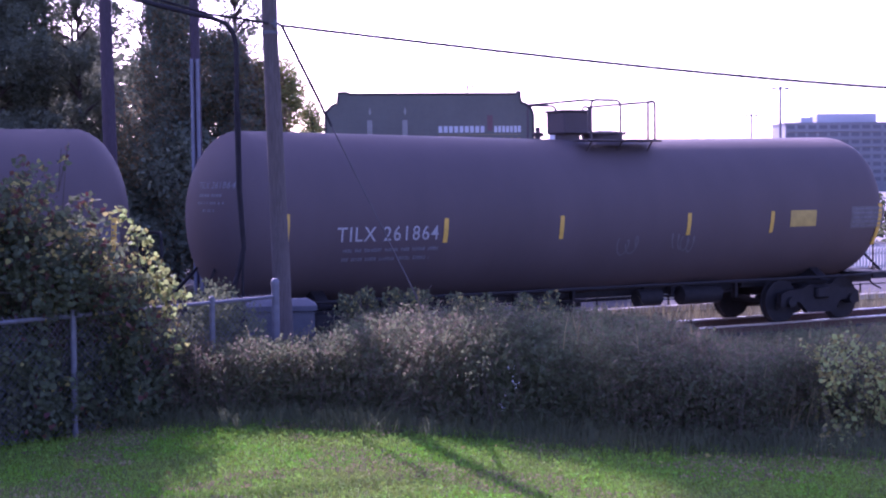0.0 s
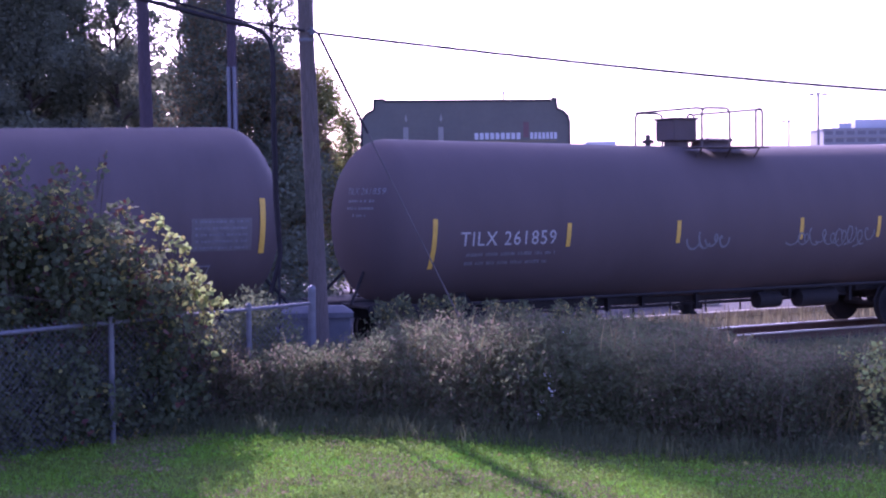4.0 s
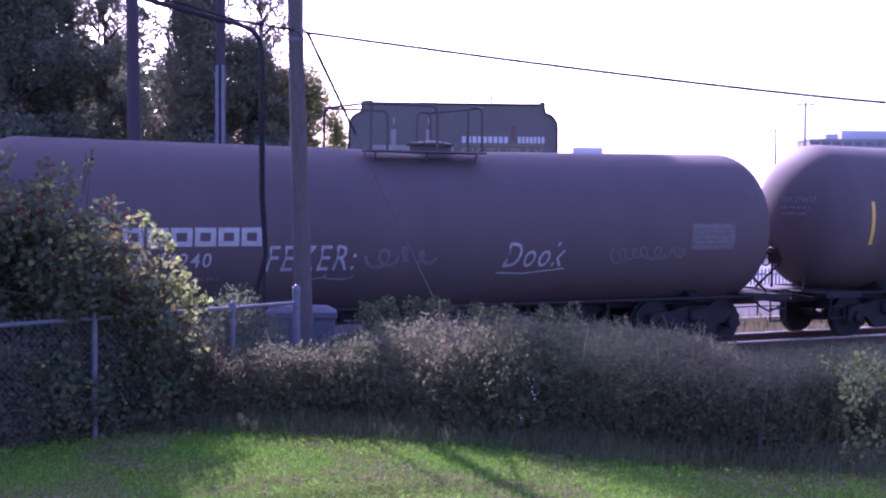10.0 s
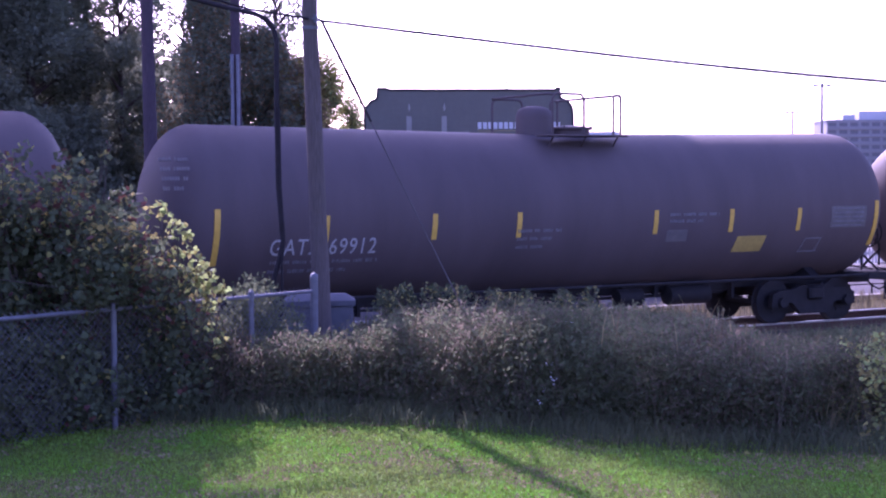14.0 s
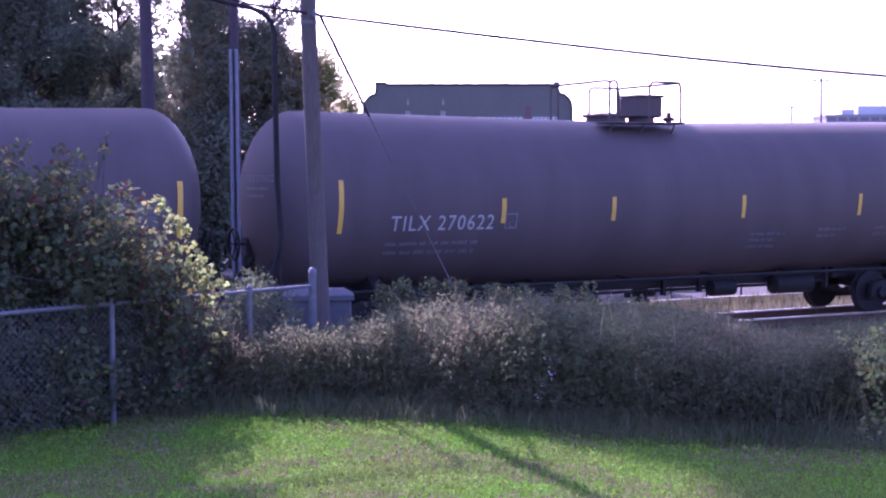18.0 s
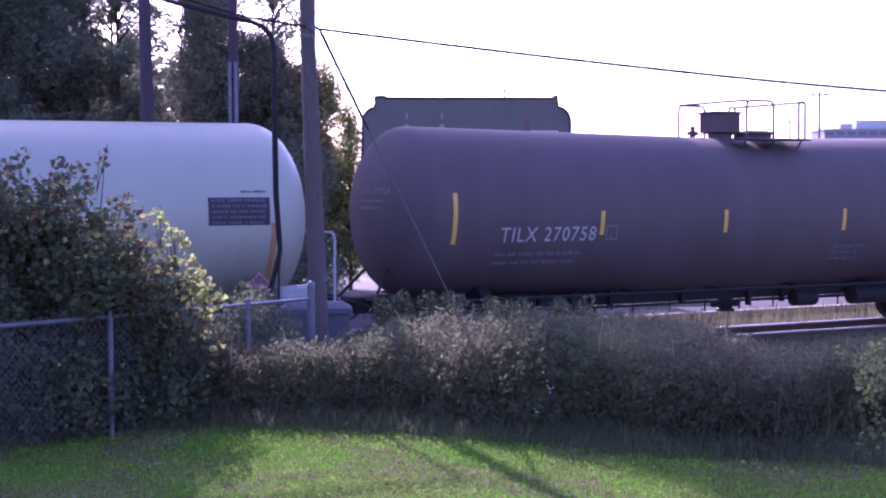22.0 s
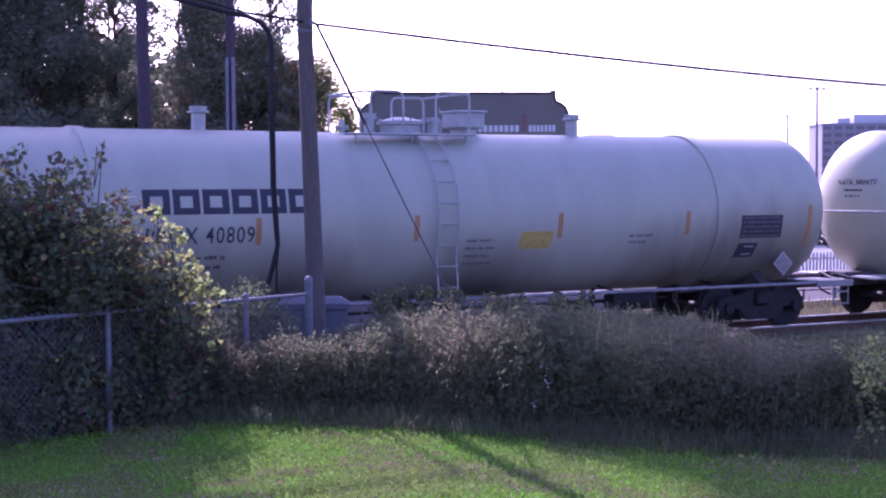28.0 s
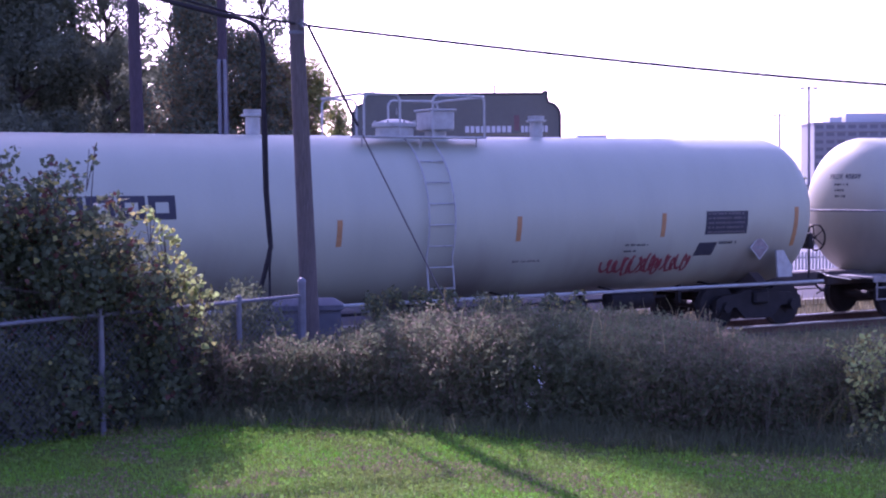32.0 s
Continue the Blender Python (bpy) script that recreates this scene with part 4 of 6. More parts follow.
    part("graffiti", T.word("Dook", -47.1 - c, -45.8 - c, 1.62, 2.08, 0.25, 0.0), TAG, car, "pale handwritten graffiti word")
    part("graffiti_stroke", T.stroke([(-47.2 - c, 1.52), (-46.6 - c, 1.5), (-45.7 - c, 1.58)], 0.025), TAG, car, "pale graffiti underline")
    scrawl(car, T, -44.6 - c, -42.9 - c, 1.65, 2.0, PANEL_G, 105, 6, 0.045)
    data_panel(car, T, -42.77 - c, -41.67 - c, 1.9, 2.42, PANEL_G, LETTER_F, 106)
    top_fittings(car, T, (("hatch", 0.46, 0.4, 0.2), ("deck", -1.3, 1.1, 1.0), ("guard", 0, (-1.3, 0.05, 0.7, 1.0), (0.8, 1.0))), BLACK_OLD)
    # the car with many strips
    c = -65.7
    car, T = tank_car("black tank car with eight yellow strips and white numbers", c, 17.42, 1.50, 2.35, 0.0145, BLACK, STEEL_D, half=7.25, brake=(1,))
    stripes(car, T, c, (-71.03, -68.93, -67.17, -64.08, -62.22, -60.46), 2.14, 0.46, YELLOW, w=0.1, tall=(-73.0, -58.33), tall_h=0.95)
    part("lettering", T.word("GATX 69912", -72.05 - c, -70.07 - c, 1.70, 1.98, 0.05), LETTER_W, car, "white slanted car number")
    small_print(car, T, -72.0 - c, 1.55, (2.0, 1.5), LETTER_F, 121)
    small_print(car, T, -73.9 - c, 3.3, (0.5, 0.5, 0.45, 0.4), PANEL_G, 124, 0.06, 0.16)
    small_print(car, T, -67.2 - c, 2.0, (0.95, 0.75, 0.6), LETTER_F, 130, 0.06, 0.15)
    small_print(car, T, -63.75 - c, 2.25, (1.2, 0.8), LETTER_F, 134, 0.06, 0.13)
    part("notice", T.patch(-63.8 - c, -63.3 - c, 1.75, 1.98), PANEL_G, car, "pale square mark")
    part("notice", T.patch(-62.01 - c, -61.26 - c, 1.5, 1.82, -0.06), SIGN_Y, car, "blank yellow notice")
    data_panel(car, T, -59.6 - c, -58.62 - c, 1.95, 2.4, PANEL_G, LETTER_F, 138)
    frame_mark(car, T, -60.2 - c, -59.75 - c, 1.45, 1.75, LETTER_F, -0.08)
    f = -0.35
    top_fittings(car, T, (("dome", -0.2, 0.36, 0.56), ("hatch", f + 0.97, 0.4, 0.19), ("deck", f - 0.2, f + 1.58, 1.12),
                          ("guard", 0, (f - 0.14, f + 0.57, f + 1.25, f + 1.42), (0.74, 1.12))), BLACK)


build_black_cars()


def placard(car, x, y, z, r, label, faded=False):
    """A diamond sign: pale rim, dark red field, a few bars of print."""
    dia = lambda k, d: Shape().plate([(-k, 0), (0, -k), (k, 0), (0, k)], -0.01 - d, 0.01 - d).turned(pose(x, y, z))
    p = part("placard", dia(r, 0), STEEL_W if faded else RED_PALE, car, label)
    part("sign_field", dia(r * (0.88 if faded else 0.82), 0.006), FADED if faded else PLACARD, p)
    part("sign_bar", Shape().box(x - r * 0.42, x + r * 0.42, y - 0.022, y - 0.012, z - r * 0.12, z + r * 0.12), STEEL_G if faded else RED_PALE, p)


def build_white_cars():
    c = -120.18
    car, T = tank_car("clean white pressure tank car with black numbers", c, 18.55, 1.60, 2.475, 0.006, WHITE, STEEL_W, half=7.69, rails=(-1, 1))
    stripes(car, T, c, (-123.69, -121.0, -117.75, -115.54), 2.16, 0.46, ORANGE, w=0.1, tall=(-112.62, -127.63), tall_h=0.98, rise=0.24)
    part("lettering", T.word("NATX 300477", -126.85 - c, -124.42 - c, 1.90, 2.17, 0.05, 0.03), LETTER_B, car, "bold black slanted car number")
    frame_mark(car, T, -124.1 - c, -123.82 - c, 1.9, 2.2, LETTER_B, w=0.018)
    part("lettering", T.word("C", -124.0 - c, -123.9 - c, 1.95, 2.06), LETTER_B, car)
    small_print(car, T, -126.9 - c, 1.68, (1.9, 1.7), LETTER_B, 201, 0.045, 0.14)
    head_marks(car, T, "NATX 300477", LETTER_B, 204, -0.2, 2.9, 1.1, (0.55, 0.45))
    small_print(car, T, -118.9 - c, 2.2, (0.95,), LETTER_B, 206, 0.035)
    data_panel(car, T, -113.78 - c, -112.70 - c, 2.36, 2.82, PANEL_D, PANEL_G, 207)
    tagged(part("small_print", T.bars(-113.2 - c, -112.75 - c, 2.9, 0.035, 210), LETTER_B, car), kind="stuff")
    part("notice", T.patch(-114.72 - c, -114.2 - c, 1.5, 1.76, -0.08), PANEL_D, car, "small dark painted plate")
    ladder(car, T, -119.75 - c, -119.26 - c, STEEL_W)
    top_fittings(car, T, (("box", -0.76, 0.62, 0.64), ("hatch", 0.46, 0.38, 0.26), ("vent", 0.36, 0.035, 0.5), ("vent", 1.5, 0.13, 0.42), ("deck", -1.2, 1.4, 1.0),
                          ("guard", 0, (-1.15, 0.35, 0.9, 1.16), (0.66, 1.0))), STEEL_W)
    box = Shape().box(7.75, 8.55, -1.46, -0.95, 1.06, 1.3, 0.03)
    part("tool_box", box, STEEL_W, car, "white painted steel box")
    placard(car, 7.35, -1.46, 1.34, 0.23, "red and white diamond placard")
    part("placard_bracket", Shape().box(7.2, 7.5, -1.46, -1.42, 0.98, 1.2), STEEL_W, car)

    c = -139.82
    car, T = tank_car("dirty white tank car with a dark blue maker's mark", c, 20.6, 1.50, 2.40, 0.003, IVORY, STEEL_G, half=8.66, bands=(-6.3, 6.22), rails=(-1,))
    stripes(car, T, c, (-143.42, -140.43, -137.40, -134.42), 2.17, 0.46, ORANGE, w=0.1, tall=(-131.28, -148.4), tall_h=0.85)
    block_logo(car, T, -145.41 - c, -142.36 - c, 2.47, 2.88, LETTER_B)
    part("lettering", T.word("PROX 40809", -145.37 - c, -143.5 - c, 1.99, 2.26, 0.02), LETTER_B, car, "dark car number")
    small_print(car, T, -145.35 - c, 1.72, (1.35, 1.3), LETTER_B, 221, 0.06, 0.16)
    small_print(car, T, -145.4 - c, 1.4, (0.7,), PANEL_G, 224, 0.05)
    part("notice", T.patch(-138.24 - c, -137.54 - c, 1.75, 2.07, -0.05), SIGN_Y, car, "blank yellow notice")
    small_print(car, T, -139.4 - c, 1.9, (0.6, 0.6, 0.5, 0.6), PANEL_G, 226, 0.05, 0.14)
    small_print(car, T, -135.8 - c, 1.92, (0.55, 0.45), PANEL_G, 231, 0.05, 0.12)
    data_panel(car, T, -133.08 - c, -132.01 - c, 1.84, 2.3, PANEL_D, PANEL_G, 233)
    part("notice", T.patch(-133.05 - c, -132.55 - c, 1.45, 1.74, -0.05), PANEL_D, car, "small dark painted plate")
    frame_mark(car, T, -132.9 - c, -132.65 - c, 1.5, 1.68, LETTER_W, -0.03)
    head_marks(car, T, "PROX 40809", LETTER_B, 236, -0.2, 3.0, 0.85, (0.4, 0.35, 0.3))
    ladder(car, T, -140.03 - c, -139.63 - c, STEEL_W)
    top_fittings(car, T, (("vent", -0.8, 0.1, 0.36), ("box", 1.2, 0.6, 0.42), ("hatch", -0.15, 0.38, 0.3), ("vent", 0.54, 0.1, 0.3), ("deck", -1.6, 0.95, 0.9), ("guard", 0, (-1.2, -0.55, 0.12, 0.82), (0.72, 0.9)), ("vent", -4.1, 0.12, 0.42), ("vent", 3.68, 0.12, 0.42), ("valve", -1.35, 0, 0.24)), STEEL_W)
    placard(car, 7.9, -1.45, 1.3, 0.25, "faded pinkish diamond placard with a pale rim", True)

    c = -159.95
    car, T = tank_car("white tank car with a red scrawl and a dark maker's mark", c, 20.3, 1.50, 2.37, 0.002, WHITE, STEEL_W, half=8.24, ends=(-1,), brake=(1,), rails=(-1,))
    stripes(car, T, c, (-162.21, -158.56, -155.24), 2.13, 0.46, ORANGE, w=0.1, tall=(-151.85, -167.8), tall_h=0.8)
    block_logo(car, T, -168.14 - c, -165.09 - c, 2.43, 2.82, LETTER_B)
    data_panel(car, T, -154.20 - c, -153.14 - c, 1.92, 2.38, PANEL_D, PANEL_G, 241)
    part("notice", T.patch(-154.3 - c, -153.85 - c, 1.5, 1.76, -0.06), PANEL_D, car, "small dark painted plate")
    small_print(car, T, -153.8 - c, 1.72, (0.45,), LETTER_B, 244, 0.06)
    small_print(car, T, -156.1 - c, 1.74, (0.55, 0.3), LETTER_B, 246, 0.035, 0.12)
    small_print(car, T, -158.6 - c, 1.5, (0.6,), PANEL_G, 249, 0.035)
    scrawl(car, T, -156.5 - c, -154.4 - c, 1.15, 1.55, RED, 250, 12, 0.05, "thin red scrawled line")
    placard(car, 7.2, -1.44, 1.62, 0.25, "faded pinkish diamond placard with a pale rim", True)
    ladder(car, T, -160.5 - c, -159.97 - c, STEEL_W)
    top_fittings(car, T, (("box", 0.48, 0.5, 0.49), ("hatch", -0.39, 0.36, 0.32), ("deck", -1.6, 1.07, 0.9), ("guard", 0, (-1.46, -0.74, -0.06, 1.03), (0.72, 0.9)),
                          ("vent", -3.22, 0.13, 0.45), ("vent", 2.75, 0.13, 0.42)), STEEL_W)
    part("skid_guard", Shape().plate([(-0.1, 1.0), (0.28, 1.0), (0.28, 1.22), (0.05, 1.55), (-0.14, 1.55)], -0.02, 0.02).turned(pose(7.75, -1.47, 0)), STEEL_W, car, "bent white steel bracket")


build_white_cars()

# ---- fence, poles and wires on the near side of the track ----
F0, F1 = Vector((-4.06, 13.75, 0)), Vector((-1.53, 17.1, 0))


def fence_at(k, z=0.0):
    p = F0.lerp(F1, k)
    return Vector((p.x, p.y, z))


def chain_fence():
    fence = thing("chain_link_fence", "galvanised chain-link fence with a pipe top rail beside the shrub", "fence", at=Matrix.Translation(fence_at(0.2974)))
    o = fence_at(0.2974)
    H = 1.22
    ks = (-1.08, -0.62, -0.16, 0.2974, 0.7565)
    for k in ks:
        p = fence_at(k) - o
        sh = Shape().tube([p + Vector((0, 0, -0.1)), p + Vector((0, 0, H - 0.02))], 0.03, 10)
        sh.lathe([(H - 0.03, 0.034), (H + 0.03, 0.034), (H + 0.05, 0.015)], "z", 10, p)
        part("fence_post", sh, GALV, fence)
    p = fence_at(1.0) - o
    post = Shape().tube([p + Vector((0, 0, -0.1)), p + Vector((0, 0, H + 0.14))], 0.045, 12)
    post.lathe([(H + 0.14, 0.05), (H + 0.17, 0.04), (H + 0.19, 0.01)], "z", 12, p)
    part("corner_post", post, GALV, fence, "thicker galvanised end post with a cap")
    for a, b in zip(ks, ks[1:] + (1.0,)):
        part("top_rail", Shape().tube([fence_at(a, H - 0.02) - o, fence_at(b, H - 0.02) - o], 0.021, 8), GALV, fence)
    # woven wire: two families of slanting wires, a knuckle row along the top
    d = (F1 - F0)
    L = d.length
    d.normalize()
    net = Shape()
    a0, a1, step = -1.08 * L, L, 0.075
    n = int((a1 - a0 + 1.2) / step)
    side = Vector((d.y, -d.x, 0)) * 0.03
    for lean in (1, -1):
        for i in range(n):
            a = a0 - (1.2 if lean > 0 else 0) + i * step
            z0, z1, s0, s1 = 0.03, H, a, a + lean * 1.19
            if s1 < a0 or s1 > a1 or s0 < a0 or s0 > a1:
                ta, tb = 0.0, 1.0
                lo, hi = (s0, s1) if s0 < s1 else (s1, s0)
                if hi < a0 or lo > a1:
                    continue
                f = lambda s: (s - s0) / (s1 - s0)
                ts = sorted((f(max(lo, a0)), f(min(hi, a1))))
                ta, tb = ts
                s0, s1, z0, z1 = s0 + (s1 - s0) * ta, s0 + (s1 - s0) * tb, 0.03 + (H - 0.03) * ta, 0.03 + (H - 0.03) * tb
            net.tube([F0 + d * s0 + side * lean * 0.1 + Vector((0, 0, z0)) - o, F0 + d * s1 + side * lean * 0.1 + Vector((0, 0, z1)) - o], 0.0022, 3, False)
    tagged(part("wire_mesh", net, WIRE, fence, "woven diamond wire mesh"), kind="stuff")
    knob = Shape()
    s = a0
    while s < a1:
        q = F0 + d * s - o
        knob.tube([q + Vector((-0.012, 0, H + 0.03)), q + Vector((0.012, 0, H - 0.005))], 0.004, 4)
        s += step
    tagged(part("twisted_edge", knob, GALV, fence, "row of twisted wire ends"), kind="stuff")


chain_fence()


def wavy(p0, p1, sag, n=18):
    p0, p1 = Vector(p0), Vector(p1)
    return [p0.lerp(p1, k / n) - Vector((0, 0, sag * 4 * (k / n) * (1 - k / n))) for k in range(n + 1)]


POLE = Vector((-1.581, 19.05, 0))


def utility_poles():
    pole = thing("utility_pole", "leaning weathered wooden utility pole beside the fence", "utility pole", at=Matrix.Translation(POLE))
    lean = lambda z: Vector((-0.033 * z, 0.0, z))
    wood = Shape().tube([lean(z) for z in (-0.4, 0.5, 1.5, 3, 4.5, 6, 7.5, 9.0)], [0.123, 0.119, 0.113, 0.105, 0.097, 0.09, 0.083, 0.075], 16)
    part("shaft", wood, WOOD, pole)
    br = Shape().box(-0.02, 0.02, -0.13, 0.02, -0.05, 0.05).turned(Matrix.Translation(lean(4.504) + Vector((0.08, 0, 0))))
    br.tube([lean(4.504) + Vector((0.02, -0.08, 0)), lean(4.504) + Vector((0.14, -0.1, 0))], 0.014, 8)
    part("wire_bracket", br, GALV, pole, "small steel wire bracket")
    band = Shape().lathe([(4.38, 0.108), (4.42, 0.108)], "z", 16, lean(4.40) - Vector((0, 0, 4.40)))
    part("steel_band", band, GALV, pole)
    # the far side of the track
    p = thing("utility_pole", "tall dark wooden utility pole behind the train", "utility pole", at=Matrix.Translation((-6.72, 34.0, -0.6)))
    part("shaft", Shape().tube([(0.05, 0, 0), (0, 0, 4), (-0.11, 0, 10.5)], [0.17, 0.155, 0.12], 16), WOOD_D, p)
    p = thing("utility_pole", "wooden pole behind the train with two pale conduits", "utility pole", at=Matrix.Translation((-4.77, 34.0, -0.6)))
    part("shaft", Shape().tube([(0, 0.12, 0), (0, 0.12, 4), (-0.06, 0.12, 10.5)], [0.12, 0.11, 0.09], 14), WOOD_D, p)
    for x in (-0.06, 0.07):
        part("conduit", Shape().tube([(x, -0.04, 0), (x - 0.02, -0.04, 5.95)], 0.04, 8), CONDUIT, p, "pale grey cable conduit")


utility_poles()


def wires():
    back = lambda p: Vector((p[0] * 1.098, p[1] * 1.098, EYE + (p[2] - EYE) * 1.098))
    at = POLE + Vector((-0.154, -0.11, 4.504))
    a = [Vector((-13.0, 17.0, 7.2)), Vector((-6.5, 17.1, 5.62)), Vector((-2.85, 17.2, 4.60)), Vector((-2.27, 17.2, 4.43))]
    a = [back(p) for p in a] + [at]
    solo("span_wire", Shape().tube(a, 0.016, 6), RUBBER, "black messenger wire running up to the utility pole", "cable")
    c = [Vector((-13.0, 16.95, 7.14)), Vector((-6.5, 17.05, 5.56)), Vector((-3.6, 17.15, 4.74)), Vector((-2.85, 17.15, 4.53)), Vector((-2.42, 17.15, 4.42)), Vector((-2.2, 17.15, 4.37)), Vector((-2.06, 17.15, 4.31)), Vector((-1.97, 17.15, 4.2)),
         Vector((-1.94, 17.15, 4.05)), Vector((-1.94, 17.15, 3.7)), Vector((-1.945, 17.15, 3.2)), Vector((-1.935, 17.15, 2.4)), Vector((-1.9, 17.15, 1.9)), Vector((-1.885, 17.15, 1.76)), Vector((-1.95, 17.15, 1.5)), Vector((-2.02, 17.15, 1.25)), Vector((-2.06, 17.15, 0.9)), Vector((-2.07, 17.15, 0.0))]
    hang = thing("hanging_cable", "thick black cable bent down from the span wire to the ground", "cable", at=Matrix.Translation((-2.273, 18.83, 0)))
    o = Vector((-2.273, 18.83, 0))
    part("main_cable", Shape().tube([back(p) - o for p in c], [0.029] * 3 + [0.031] * (len(c) - 3), 8), RUBBER, hang)
    d = [Vector((-1.915, 17.12, 3.3)), Vector((-1.905, 17.12, 2.4)), Vector((-1.87, 17.12, 1.82)), Vector((-1.9, 17.12, 1.5)), Vector((-1.9, 17.12, 1.0)), Vector((-1.93, 17.12, 0.0))]
    part("second_cable", Shape().tube([back(p) - o for p in d], 0.016, 6), RUBBER, hang, "thinner cable beside the thick one")
    start = POLE + Vector((-0.022, -0.11, 4.48))
    solo("service_wire", Shape().tube(wavy(start, (21.1, 50.0, 5.38), 0.2, 40), [0.019 + 0.030 * k / 40 for k in range(41)], 6), RUBBER, "black service wire sagging away from the utility pole", "cable")
    top, foot = start + Vector((0.03, 0, 0)), back((0.67, 17.3, -0.05))
    guy = thing("guy_wire", "thin steel guy wire slanting from the pole to the ground", "cable", at=Matrix.Translation(foot))
    part("strand", Shape().tube([top - foot, Vector((0, 0, 0))], 0.0105, 6), GUY, guy)
    part("guy_grip", Shape().tube([top.lerp(foot, k / 12) - foot for k in (0, 1, 2, 3.2)], [0.019, 0.02, 0.02, 0.015], 8), RUBBER, guy, "dark twisted grip round the wire's upper end")


wires()


def cabinet():
    g = thing("utility_cabinet", "grey metal utility cabinet with a sloped lid behind the pole", "utility cabinet", at=pose(-1.559, 19.75, -0.29, 0, 0, 6))
    big = Matrix.Scale(1.098, 4)
    b = Shape().box(-0.52, 0.27, -0.2, 0.2, 0.0, 1.02, 0.015)
    part("body", b.turned(big), CABINET, g)
    lid = Shape().add([(-0.55, -0.24, 1.02), (0.30, -0.24, 1.02), (0.30, 0.24, 1.02), (-0.55, 0.24, 1.02), (-0.55, -0.24, 1.08), (0.30, -0.24, 1.08), (0.30, 0.24, 1.08), (-0.55, 0.24, 1.08),
                       (-0.46, -0.1, 1.15), (0.19, -0.1, 1.15), (0.19, 0.12, 1.15), (-0.46, 0.12, 1.15)],
                      [(0, 3, 2, 1), (0, 1, 5, 4), (1, 2, 6, 5), (2, 3, 7, 6), (3, 0, 4, 7), (4, 5, 9, 8), (5, 6, 10, 9), (6, 7, 11, 10), (7, 4, 8, 11), (8, 9, 10, 11)])
    part("lid", lid.turned(big), CABINET, g, "overhanging sloped lid", soft=False)
    for x0, x1 in ((-0.5, -0.14), (-0.12, 0.25)):
        part("door", Shape().box(x0, x1, -0.212, -0.2, 0.32, 0.98, 0.004).turned(big), CABINET, g)
    part("handle", Shape().tube([(-0.07, -0.235, 0.6), (-0.07, -0.235, 0.72)], 0.01, 6).turned(big), GALV, g)


cabinet()


# ---- the far side: poster board, paving, buildings ----
def billboard():
    Y = 44.0
    g = thing("billboard", "dark green poster board with two printed glasses and birthday slogan", "billboard", at=Matrix.Translation((0.65, Y, -0.6)))
    X = lambda x: x - 0.65
    Z = lambda z: z + 0.6
    out = [(x, z) for x, z in arc(X(-1.98), Z(2.31), 0.42, 180, 270, 6)] + [(x, z) for x, z in arc(X(3.28), Z(2.31), 0.42, 270, 360, 6)] + [(X(3.70), Z(4.45))]
    out += [(x, z) for x, z in arc(X(3.28), Z(4.46), 0.42, 0, 80, 7)]
    out += [(X(3.31), Z(5.0)), (X(3.31), Z(5.19)), (X(3.2), Z(5.19)), (X(3.18), Z(5.13)), (X(-1.7), Z(5.15)), (X(-1.75), Z(5.2)), (X(-2.03), Z(5.19)), (X(-2.03), Z(5.0))]
    out += [(x, z) for x, z in arc(X(-1.98), Z(4.46), 0.42, 100, 180, 7)]
    part("panel", Shape().plate(out, 0.0, 0.22), GREEN_AD, g, "dark green printed face", soft=False)
    edge = Shape()
    pts = [(a, -0.01, b) for a, b in out]
    edge.tube(pts + [pts[0]], 0.035, 6)
    part("frame", edge, FRAME_D, g, "dark edge trim")

    def flat(name, x0, x1, z0, z1, m, label="", d=0.012, taper=0.0):
        return part(name, Shape().plate([(X(x0) + taper, Z(z0)), (X(x1) - taper, Z(z0)), (X(x1), Z(z1)), (X(x0), Z(z1))], -d, 0.004), m, g, label, soft=False)

    for x0, xc in ((-1.73, -1.1), (-0.54, -0.07)):
        flat("printed_glass", x0, x0 + 1.14, 1.95, 3.62, AMBER, "printed amber glass", 0.012, 0.1)
        flat("printed_foam", x0 - 0.05, x0 + 1.2, 3.6, 3.92, FOAM, "printed pale foam", 0.018)
        cx, cz = X(x0 + 0.57), Z(3.05)
        for r, w in ((0.4, 0.03), (0.27, 0.02)):
            ring = Shape()
            o = [(cx + r * math.cos(t), cz + r * math.sin(t)) for t in (k * math.pi / 16 for k in range(33))]
            i = [(cx + (r - w) * math.cos(t), cz + (r - w) * math.sin(t)) for t in (k * math.pi / 16 for k in range(33))]
            for k in range(32):
                ring.add([(o[k][0], -0.02, o[k][1]), (o[k + 1][0], -0.02, o[k + 1][1]), (i[k + 1][0], -0.02, i[k + 1][1]), (i[k][0], -0.02, i[k][1])], [(0, 1, 2, 3)])
            part("printed_ring", ring, PRINT_D, g, "dark printed ring emblem", soft=False)
        for k in range(12):
            t = k * math.pi / 6
            mark = Shape().box(-0.022, 0.022, -0.022, -0.016, -0.035, 0.035).turned(Matrix.Translation((cx + 0.335 * math.cos(t), 0, cz + 0.335 * math.sin(t))) @ Matrix.Rotation(math.pi / 2 - t, 4, "Y"))
            part("printed_mark", mark, PRINT_D, g, soft=False)
        dot = Shape().lathe([(-0.02, 0.02), (-0.019, 0.15)], "y", 12, (cx, 0, cz))
        part("printed_spot", dot, PRINT_D, g, soft=False)
        flat("printed_candle", xc - 0.08, xc + 0.07, 3.9, 4.38, FOAM, "printed striped candle")
        fl = Shape().plate([(X(xc - 0.04), Z(4.6)), (X(xc), Z(4.52)), (X(xc + 0.04), Z(4.6)), (X(xc), Z(4.78))], -0.012, 0.004)
        part("printed_flame", fl, FOAM, g, soft=False)
